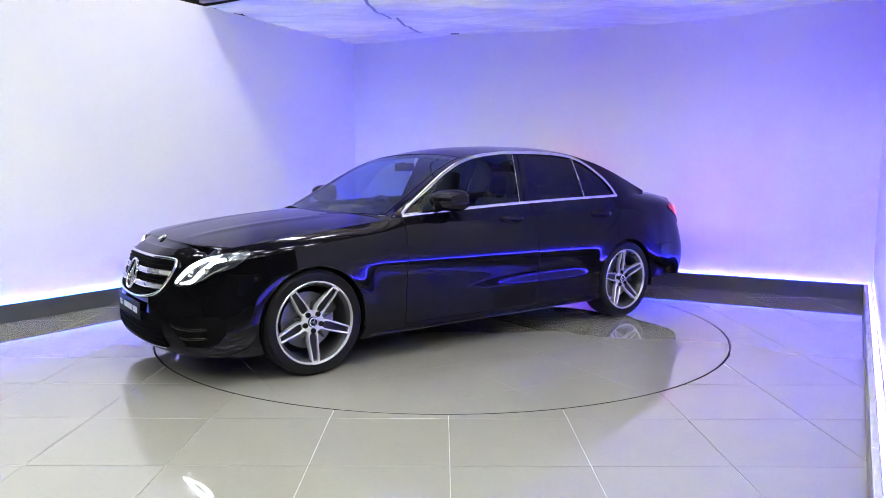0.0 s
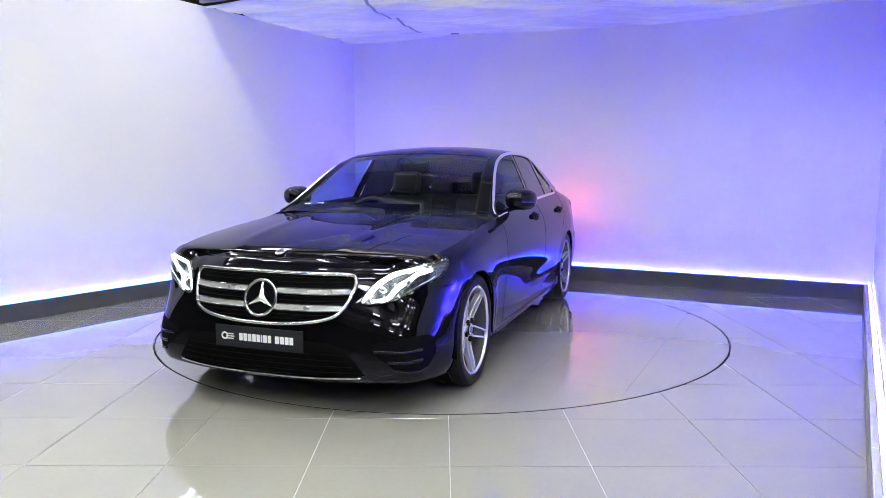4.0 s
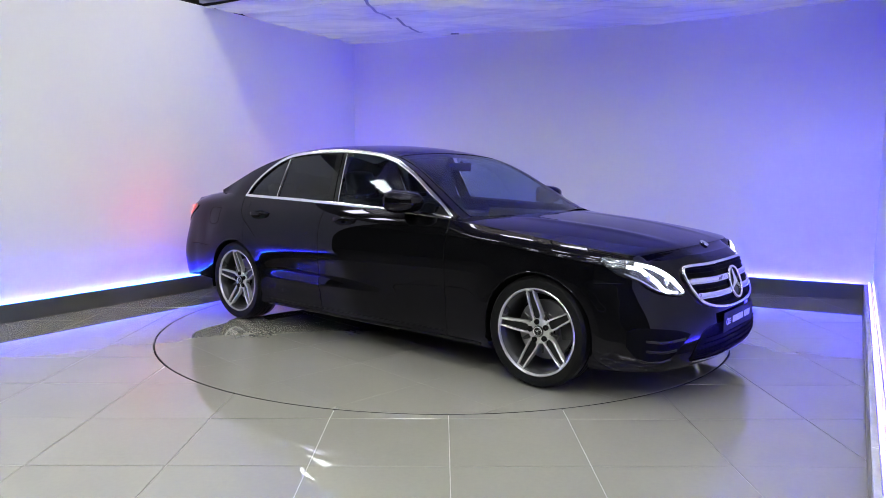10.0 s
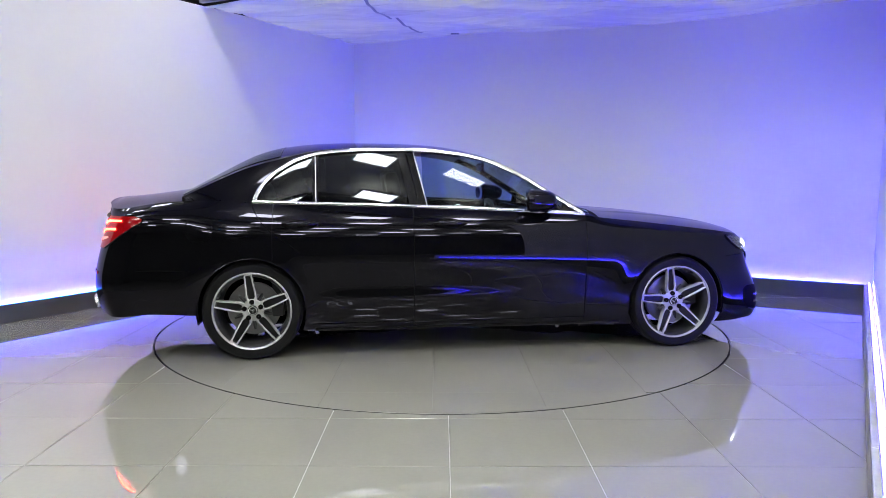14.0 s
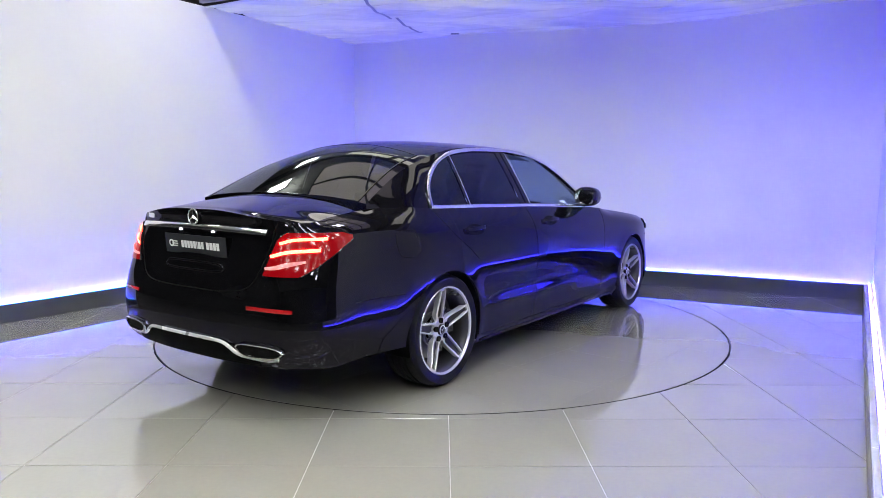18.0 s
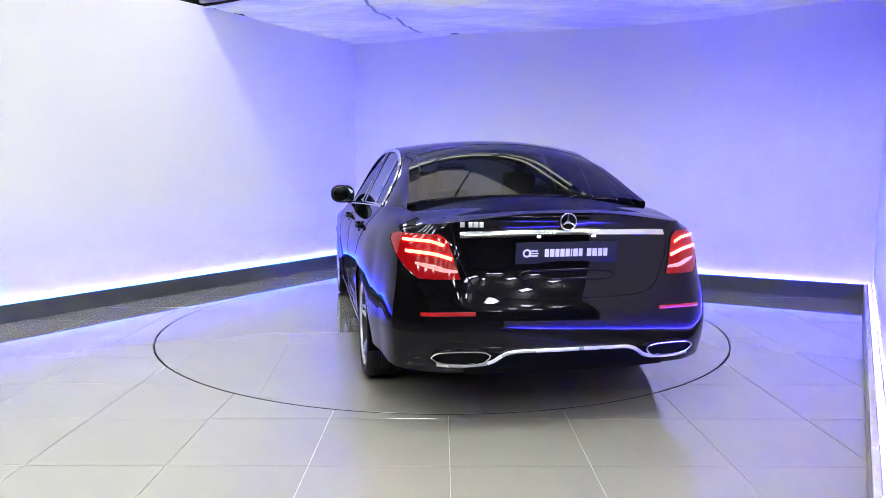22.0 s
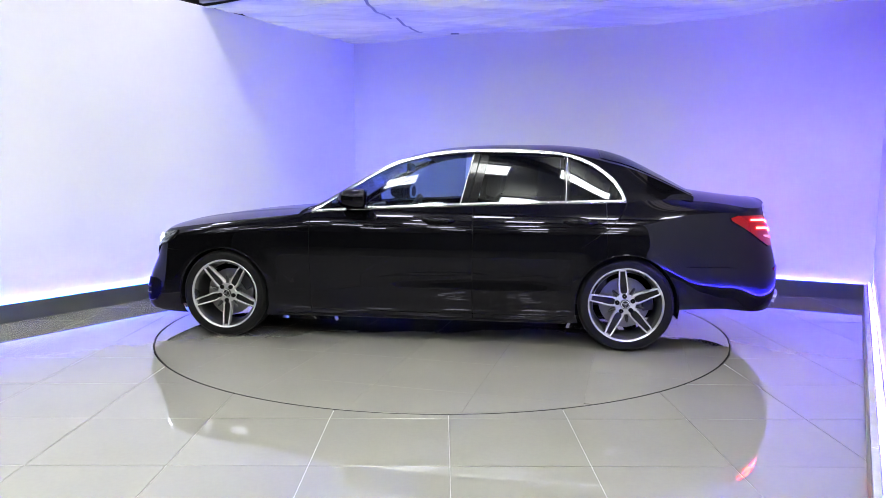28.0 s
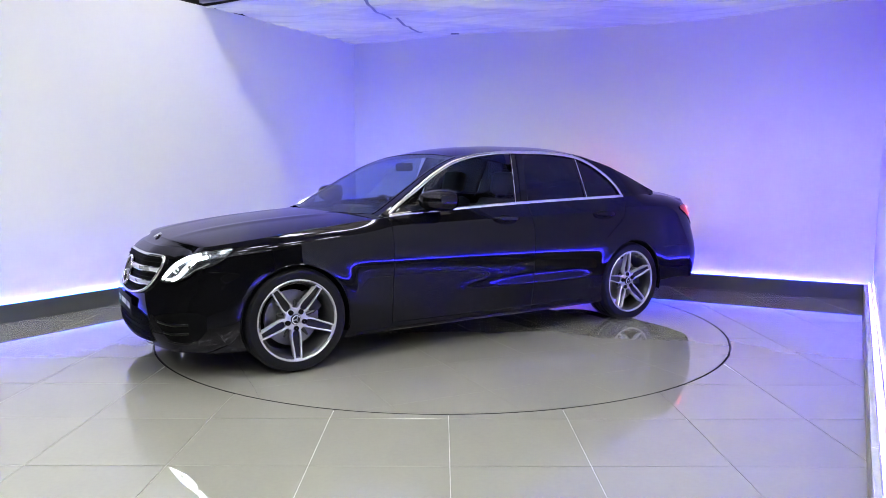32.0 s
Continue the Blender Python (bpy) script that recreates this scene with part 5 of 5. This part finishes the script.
def rear_line(pts, out):
    P = []
    for y, z in pts:
        p = shell(np.array([s_rear(abs(y))]), np.array([z]), out)[0]
        P.append((p[0], math.copysign(p[1], y) if y else 0.0, p[2]))
    return P


half = [(0.0, 0.404), (0.15, 0.404), (0.27, 0.402), (0.325, 0.39), (0.37, 0.362), (0.405, 0.345), (0.46, 0.337), (0.56, 0.333), (0.635, 0.340)]
q = round_line([(-y, z) for y, z in half[::-1]] + half[1:], 90)
cpart("bumper_trim", sweep("bumper_trim", rear_line(q, 0.012), 0.018, 0.014, [(-1, 0, 0.4)] * 90), M_SATIN, None, "bright strip between the exhausts")
P = np.array([rear_line([(y, z) for y in np.linspace(-0.52, 0.52, 30)], 0.004) for z in np.linspace(0.285, 0.392, 8)])
cpart("diffuser_panel", grid("diffuser_panel", P, 50), M_MATT, None, "matt black diffuser")
q = [(y, 0.958 - 0.010 * (abs(y) / 0.54) ** 2) for y in np.linspace(-0.545, 0.545, 41)]
cpart("boot_bar", sweep("boot_bar", rear_line(q, 0.010), 0.032, 0.018, [(-1, 0, 0.5)] * 41), M_CHROME, None, "chrome bar across the boot lid")
px_ = shell(np.array([1.0]), np.array([1.01]), 0.012)[0][0]
emblem(cpart("boot_badge", lathe("boot_badge", [(0.001, 0.0), (0.036, 0.0), (0.038, -0.008)], 32, 40, "z"), M_GLOSS, None, "", Matrix.Translation((px_ + 0.006, 0, 1.01)) @ FACE_R), 0.04, pose(0, 0, 0.004), M_CHROME)
x = 0.545
for wid in (0.022, 0.0, 0.022, 0.022, 0.022):
    if wid:
        q = rear_line([(x, 0.998), (x - wid / 2, 0.998), (x - wid, 0.998)], 0.008)
        cpart("badge_bar", sweep("badge_bar", q, 0.005, 0.026, sides=6), M_SATIN, None, "small chrome bar of lettering")
    x -= wid + 0.006 + (0.008 if not wid else 0)
for pts in ([(0.60, float(z_top(s_rear(0.60))) - 0.008), (0.585, 0.955), (0.555, 0.85), (0.50, 0.74), (0.46, 0.69), (0.40, 0.662), (0.28, 0.648), (0.0, 0.645)],):
    q = round_line(pts + [(-y, z) for y, z in pts[::-1]][1:], 90)
    cpart("seam", sweep("seam", rear_line(q, 0.0008), 0.006, 0.003, [(-1, 0, 0.2)] * 90, sides=6), M_GAP)
lipl = [(y, float(z_top(s_rear(abs(y)))) - 0.003) for y in np.linspace(-0.46, 0.46, 41)]
cpart("boot_lip", sweep("boot_lip", rear_line(lipl, 0.003), 0.016, 0.008, [(0, 0, 1)] * 41, taper=lambda k: max(0.15, math.sin(math.pi * k) ** 0.3)), M_PAINT, None)
for y in (0.14, -0.14):
    p = rear_line([(y, 0.936)], 0.006)[0]
    cpart("plate_lamp", box("plate_lamp", (p[0] - 0.002, y - 0.009, 0.934), (p[0] + 0.006, y + 0.009, 0.938), 0.001), M_DRL, None, "small white plate lamp")
q = round_line([(-0.245, 0.752), (-0.20, 0.772), (0.0, 0.776), (0.20, 0.772), (0.245, 0.752), (0.20, 0.736), (0.0, 0.733), (-0.20, 0.736)], 72, closed=True)
cpart("boot_handle", sweep("boot_handle", rear_line(q, 0.001), 0.012, 0.010, [(-1, 0, 0.1)] * 72, closed=True), M_PAINT, None, "gloss black handle recess")

# door mirrors
for sgn in (1, -1):
    vs, fs = [], []
    nu, nv = 22, 14
    for i in range(nu):
        a = 2 * math.pi * i / nu
        for j in range(nv):
            b = math.pi * j / (nv - 1)
            cx = -math.cos(b)
            r = max(0.0, math.sin(b)) ** 0.55
            y = 0.912 + 0.103 * r * (math.copysign(abs(math.cos(a)) ** 0.75, math.cos(a)))
            z = 1.050 + 0.077 * r * (math.copysign(abs(math.sin(a)) ** 0.8, math.sin(a))) + 0.01 * (y - 0.9)
            x = 0.405 + (0.170 if cx > 0 else 0.045) * cx + 0.25 * (0.915 - y)
            vs.append((x, sgn * y, z))
    for i in range(nu):
        for j in range(nv - 1):
            a, b = i * nv + j, ((i + 1) % nu) * nv + j
            fs.append((a, b, b + 1, a + 1))
    mir = cpart("door_mirror", mesh_of("door_mirror", vs, fs, 50), M_PAINT, None, "gloss black door mirror")
    cpart("mirror_arm", sweep("mirror_arm", [(0.53, sgn * 0.80, 0.972), (0.51, sgn * 0.84, 0.978), (0.49, sgn * 0.88, 0.992)], 0.07, 0.03), M_GLOSS, mir)
    vs = [(0.366 - 0.25 * 0.07 * math.cos(t), sgn * (0.912 + 0.090 * math.copysign(abs(math.cos(t)) ** 0.7, math.cos(t))), 1.050 + 0.064 * math.copysign(abs(math.sin(t)) ** 0.7, math.sin(t))) for t in np.linspace(0, 2 * math.pi, 24, endpoint=False)]
    cpart("mirror_face", mesh_of("mirror_face", vs, [tuple(range(24))], 0, closed=False), M_MIRROR, mir, "mirror glass")
    cpart("indicator", sweep("indicator", [(0.445, sgn * 1.012, 1.040), (0.52, sgn * 0.992, 1.040), (0.575, sgn * 0.945, 1.040)], 0.008, 0.007), M_GLOSS, mir, "slim dark indicator lens")

# door handles
for sgn in (1, -1):
    for hx in (-0.15, -1.15):
        s0 = s_side(hx)
        z0 = 0.905
        c = shell(np.array([s0]), np.array([z0]), 0.0)[0]
        path = []
        for k in np.linspace(-1, 1, 17):
            p = shell(np.array([s_side(hx + 0.115 * k)]), np.array([z0 + 0.004 * k]), 0.034 * (1 - abs(k) ** 3.5) + 0.004)[0]
            path.append((p[0], sgn * p[1], p[2]))
        hd = cpart("door_handle", sweep("door_handle", path, 0.030, 0.016, [(0, sgn, 0.2)] * 17, taper=lambda k: 0.75 + 0.25 * math.sin(math.pi * k)), M_PAINT, None, "black pull handle")
        q = [(a[0], a[1] + sgn * 0.008, a[2] - 0.005) for a in path[2:-2]]
        cpart("handle_strip", sweep("handle_strip", q, 0.004, 0.004, [(0, sgn, 0.2)] * len(q), sides=6), M_GLOSS, hd)
        # flat dark sheet on the skin, standing in for the hollow's shade
        rec = round_line([(hx - 0.08, z0 - 0.03), (hx, z0 - 0.042), (hx + 0.08, z0 - 0.03), (hx + 0.09, z0 + 0.004), (hx, z0 + 0.024), (hx - 0.09, z0 + 0.004)], 30, closed=True)
        P = np.array([shell(np.array([s_side(a)]), np.array([b]), 0.0012)[0] for a, b in rec])
        P[:, 1] *= sgn
        cc = P.mean(0)
        cpart("handle_recess", mesh_of("handle_recess", [tuple(v) for v in P] + [tuple(cc)], [(i, (i + 1) % 30, 30) for i in range(30)], 30, closed=False), M_GAP, hd)

# wipers, cowl
P = np.array([[(x, y, 0.952 - 0.2 * (x - 0.96) ** 2 - 0.03 * (abs(y) / 0.75) ** 2) for y in np.linspace(-0.76, 0.76, 30)] for x in np.linspace(1.02, 0.84, 6)])
cpart("cowl", grid("cowl", P, 50), M_MATT)

# wheels
def wheel_parts(parent):
    prof = [(RIM_R - 0.012, 0.095), (RIM_R + 0.004, 0.112), (0.292, 0.120), (0.308, 0.117), (0.318, 0.106), (0.325, 0.092), (0.328, 0.07)]
    for g in (0.045, 0.0, -0.045):
        prof += [(0.328, g + 0.010), (0.320, g + 0.008), (0.320, g - 0.008), (0.328, g - 0.010)]
    prof += [(0.328, -0.07), (0.322, -0.1), (0.30, -0.118), (RIM_R, -0.1)]
    ty = cpart("tyre", lathe("tyre", prof, 72, 32), M_RUBBER, parent, "black low-profile tyre")
    # shoulder blocks of the tread
    vs, fs = [], []
    for i in range(60):
        a = 2 * math.pi * i / 60
        for y0, y1 in ((0.062, 0.098), (-0.098, -0.062)):
            b = len(vs)
            for da in (-0.028, 0.028):
                for y in (y0, y1):
                    r0 = 0.3285 if abs(y) < 0.08 else 0.3225
                    for rr in (r0 - 0.004, r0 + 0.0015):
                        vs.append((rr * math.cos(a + da), y, rr * math.sin(a + da)))
            fs += [(b, b + 1, b + 3, b + 2), (b + 4, b + 6, b + 7, b + 5), (b + 1, b + 5, b + 7, b + 3), (b, b + 4, b + 5, b + 1), (b + 2, b + 3, b + 7, b + 6)]
    tagged(cpart("tread", mesh_of("tread", vs, fs, 20), M_RUBBER, ty), kind="stuff")
    cpart("barrel", lathe("barrel", [(RIM_R - 0.004, 0.106), (RIM_R - 0.020, 0.094), (RIM_R - 0.034, 0.06), (RIM_R - 0.036, -0.09), (RIM_R - 0.002, -0.1)], 64, 40), M_BARREL, parent, "dark grey wheel barrel")
    cpart("rim_lip", lathe("rim_lip", [(RIM_R - 0.011, 0.100), (RIM_R - 0.007, 0.112), (RIM_R - 0.001, 0.115), (RIM_R + 0.004, 0.110), (RIM_R + 0.004, 0.103)], 72, 40), M_ALLOY, parent, "bright machined rim edge")

    def dish(p):
        r = math.hypot(*p)
        return 0.070 + 0.036 * smoothstep(r, 0.06, 0.25).item()

    spoke = None
    for k in range(5):
        a0 = math.pi / 2 + 2 * math.pi * k / 5
        if k == 0:
            vs, fs = [], []
            # outer loop of the spoke as two arms and a closing end, in (across, along)
            L = [(0.062, 0.004, 0.0340), (0.070, 0.010, 0.0325), (0.080, 0.0190, 0.0332), (0.092, 0.0232, 0.0346), (0.115, 0.0236, 0.0346), (0.14, 0.0222, 0.0332), (0.17, 0.0200, 0.0310), (0.20, 0.0178, 0.0288), (0.23, 0.0156, 0.0266), (0.251, 0.0140, 0.0250)]
            for sg in (1, -1):
                rows_ = []
                for (r, wi, wo) in L:
                    y1 = dish((0, r))
                    a, b = sg * wi, sg * wo
                    rows_.append([(a, y1 - 0.030, r), (a, y1 - 0.003, r), (a + sg * 0.003, y1, r), (b - sg * 0.003, y1, r), (b, y1 - 0.004, r), (b + sg * 0.002, y1 - 0.034, r)])
                b0 = len(vs)
                for row in rows_:
                    vs += row
                for i in range(len(L) - 1):
                    for j in range(5):
                        q = b0 + 6 * i + j
                        fs.append((q, q + 1, q + 7, q + 6))
            b0 = len(vs)
            y1 = dish((0, 0.246))
            for x in (-0.024, 0.024):
                for r in (0.238, 0.255):
                    for y in (y1 - 0.03, y1 - 0.0005):
                        vs.append((x, y, r))
            fs += [(b0, b0 + 1, b0 + 3, b0 + 2), (b0 + 4, b0 + 6, b0 + 7, b0 + 5), (b0 + 1, b0 + 5, b0 + 7, b0 + 3), (b0, b0 + 4, b0 + 5, b0 + 1)]
            spoke = mesh_of("spoke", vs, fs, 30)
            spoke.materials.append(M_ALLOY)
            vs, fs = [], []
            for r, w in ((0.06, 0.028), (0.12, 0.031), (0.18, 0.028), (0.25, 0.023)):
                y1 = dish((0, r)) - 0.018
                vs += [(-w, y1, r), (w, y1, r)]
            for i in range(3):
                fs.append((2 * i, 2 * i + 1, 2 * i + 3, 2 * i + 2))
            web = mesh_of("spoke_web", vs, fs, 40, closed=False)
            web.materials.append(M_POCKET)
            vs, fs = [], []
            for r, w in ((0.06, 0.010), (0.10, 0.012), (0.13, 0.006)):
                vs += [(-w, dish((0, r)) - 0.02, r), (w, dish((0, r)) - 0.02, r), (0, dish((0, r)) - 0.012, r)]
            for i in range(2):
                fs += [(3 * i, 3 * i + 2, 3 * i + 5, 3 * i + 3), (3 * i + 2, 3 * i + 1, 3 * i + 4, 3 * i + 5)]
            stub = mesh_of("spoke_stub", vs, fs, 30, closed=False)
            stub.materials.append(M_BARREL)
        rot = pose(0, 0, 0, 0, -72 * k, 0)
        sp = cpart("spoke", spoke, None, parent, "machined double spoke", rot)
        cpart("spoke_web", web, None, sp)
        cpart("spoke_stub", stub, None, sp, "", pose(0, 0, 0, 0, -36, 0))
        a = a0
        # dark disc on the hub's face gives the shade of a bolt hole
        cpart("bolt_hole", lathe("bolt_hole", [(0.001, 0.0), (0.0135, 0.0), (0.0165, 0.003), (0.0165, -0.01)], 16, 40), M_GAP, parent, "", Matrix.Translation((0.056 * math.cos(a), 0.0765, 0.056 * math.sin(a))))
    cpart("hub", lathe("hub", [(0.001, 0.07), (0.050, 0.071), (0.068, 0.070), (0.074, 0.064), (0.076, 0.03)], 40, 30), M_ALLOY, parent)
    cap = cpart("centre_cap", lathe("centre_cap", [(0.001, 0.080), (0.027, 0.080), (0.032, 0.078), (0.034, 0.07)], 32, 30), M_POCKET, parent, "dark centre cap")
    emblem(cap, 0.026, Matrix.Translation((0, 0.082, 0)) @ pose(0, 0, 0, -90, 0, 180), M_SATIN)
    cpart("brake_disc", lathe("brake_disc", [(0.075, 0.012), (0.098, 0.012), (0.100, 0.0), (0.176, 0.0), (0.176, -0.028), (0.075, -0.028)], 48, 30), M_DISC, parent, "grey brake disc")
    bm, me = bmesh.new(), bpy.data.meshes.new("brake_caliper")
    box_bm(bm, (-0.195, -0.05, -0.07), (-0.115, 0.022, 0.07), 0.012)
    finish(bm, me, 40)
    cpart("brake_caliper", me, M_CALIPER, parent)


WHEEL_Y = 0.790
w0 = new("wheel")
w0.parent = CAR
w0["label"] = "five double-spoke machined alloy wheel"
wheel_parts(w0)
# turn of each wheel about its axle, degrees
SPINS = {(1, -1): 11.0, (-1, -1): 5.5, (1, 1): 36.0, (-1, 1): 7.0}
w0.matrix_basis = pose(HUB_X, WHEEL_Y, HUB_Z, 0, 36, 0)
for (fx, sy), spin in SPINS.items():
    if (fx, sy) == (1, 1):
        continue
    m = Matrix.Translation((fx * HUB_X, sy * WHEEL_Y, HUB_Z)) @ pose(0, 0, 0, 0, 0, 0 if sy > 0 else 180) @ pose(0, 0, 0, 0, spin, 0)
    copy_thing(w0, m)

# cabin inside
bm, me = bmesh.new(), bpy.data.meshes.new("dashboard")
box_bm(bm, (0.42, -0.72, 0.62), (0.86, 0.72, 0.90), 0.06)
box_bm(bm, (0.38, -0.56, 0.80), (0.62, -0.16, 0.965), 0.04)
finish(bm, me, 50)
dash = cpart("dashboard", me, M_DASH, None, "black dashboard")
cpart("display", box("display", (0.395, -0.52, 0.90), (0.405, 0.12, 1.0), 0.004), M_GLOSS, dash)
ring = [(0.0, 0.185 * math.cos(a), 0.185 * math.sin(a)) for a in np.linspace(0, 2 * math.pi, 40, endpoint=False)]
st = cpart("steering_wheel", sweep("steering_wheel", ring, 0.03, 0.03, [(1, 0, 0)] * 40, closed=True), M_LEATHER, None, "black leather steering wheel", Matrix.Translation((0.27, -0.37, 0.86)) @ pose(0, 0, 0, 0, -22, 0))
cpart("steering_boss", box("steering_boss", (-0.01, -0.075, -0.065), (0.05, 0.075, 0.06), 0.02), M_DASH, st)
for a in (0, 180, 270):
    cpart("steering_spoke", box("steering_spoke", (-0.002, 0.06, -0.016), (0.018, 0.18, 0.016), 0.005), M_SATIN, st, "", pose(0, 0, 0, a, 0, 0))


def seat(x, y):
    bm, me = bmesh.new(), bpy.data.meshes.new("seat")
    box_bm(bm, (x - 0.25, y - 0.25, 0.36), (x + 0.27, y + 0.25, 0.52), 0.06)
    finish(bm, me, 60)
    s = cpart("seat", me, M_LEATHER, None, "black leather front seat")
    bm, me = bmesh.new(), bpy.data.meshes.new("seat_back")
    box_bm(bm, (-0.07, -0.25, 0), (0.07, 0.25, 0.60), 0.06)
    finish(bm, me, 60)
    cpart("seat_back", me, M_LEATHER, s, "", Matrix.Translation((x - 0.27, y, 0.46)) @ pose(0, 0, 0, 0, -20, 0))
    bm, me = bmesh.new(), bpy.data.meshes.new("headrest")
    box_bm(bm, (-0.05, -0.13, 0), (0.05, 0.13, 0.19), 0.045)
    finish(bm, me, 60)
    cpart("headrest", me, M_LEATHER, s, "black headrest", Matrix.Translation((x - 0.475, y, 1.055)) @ pose(0, 0, 0, 0, -12, 0))
    for dy in (-0.06, 0.06):
        cpart("headrest_post", box("headrest_post", (x - 0.485, y + dy - 0.006, 0.98), (x - 0.47, y + dy + 0.006, 1.08), 0.002), M_CHROME, s)


seat(-0.02, 0.37), seat(-0.02, -0.37)
bm, me = bmesh.new(), bpy.data.meshes.new("rear_bench")
box_bm(bm, (-1.30, -0.66, 0.38), (-0.80, 0.66, 0.54), 0.06)
finish(bm, me, 60)
rb = cpart("rear_bench", me, M_LEATHER, None, "black leather rear bench")
bm, me = bmesh.new(), bpy.data.meshes.new("bench_back")
box_bm(bm, (-0.07, -0.66, 0), (0.07, 0.66, 0.58), 0.06)
finish(bm, me, 60)
cpart("bench_back", me, M_LEATHER, rb, "", Matrix.Translation((-1.24, 0, 0.46)) @ pose(0, 0, 0, 0, -25, 0))
for y in (-0.38, 0.38):
    bm, me = bmesh.new(), bpy.data.meshes.new("headrest")
    box_bm(bm, (-0.05, -0.13, 0), (0.05, 0.13, 0.14), 0.04)
    finish(bm, me, 60)
    cpart("headrest", me, M_LEATHER, rb, "", Matrix.Translation((-1.48, y, 1.0)) @ pose(0, 0, 0, 0, -15, 0))
cpart("parcel_shelf", box("parcel_shelf", (-1.92, -0.62, 0.98), (-1.42, 0.62, 1.0), 0.01), M_DASH)
cpart("inner_mirror", box("inner_mirror", (0.20, -0.125, 1.245), (0.225, 0.125, 1.31), 0.012), M_GLOSS, None, "black rear-view mirror")
cpart("mirror_stalk", sweep("mirror_stalk", [(0.215, 0, 1.295), (0.222, 0, 1.308), (0.228, 0, 1.318)], 0.02, 0.02), M_GLOSS)
P = np.array([[top(x, v * (float(Y_R(x)) - 0.04), -0.035) for v in np.linspace(-1, 1, 15)] for x in np.linspace(HEAD_F - 0.02, HEAD_R + 0.02, 16)])
cpart("headlining", grid("headlining", P, 60), surface("grey_headlining", (0.28, 0.27, 0.26), 0.8))
for sgn in (1, -1):
    bm, me = bmesh.new(), bpy.data.meshes.new("door_card")
    box_bm(bm, (-1.35, min(sgn * 0.73, sgn * 0.78), 0.3), (0.78, max(sgn * 0.73, sgn * 0.78), 0.93), 0.02)
    finish(bm, me, 60)
    cpart("door_card", me, M_DASH, None, "black door lining")


lay_tiles()
lay_table_tiles()

# ---- what moves: turntable and car turn together about the table's middle ----
CAR_AT = Matrix.Translation((0.074, -0.131, 0.0))
TURNS = [(0.0, -143.0), (0.5, -142.9), (1.0, -141.4), (1.5, -138.3), (2.0, -133.4), (2.5, -127.8), (3.0, -121.8)]
TURNS += [(float(t), -156.95 + 11.74 * t) for t in range(4, 31)]
TURNS += [(30.5, 200.9), (31.0, 206.4), (31.5, 210.2), (32.0, 212.4)]


def motions():
    walk(turntable, [(t, pose(0, 0, 0, 0, 0, a)) for t, a in TURNS])
    walk(CAR, [(t, pose(0, 0, 0, 0, 0, a) @ CAR_AT) for t, a in TURNS])


motions()
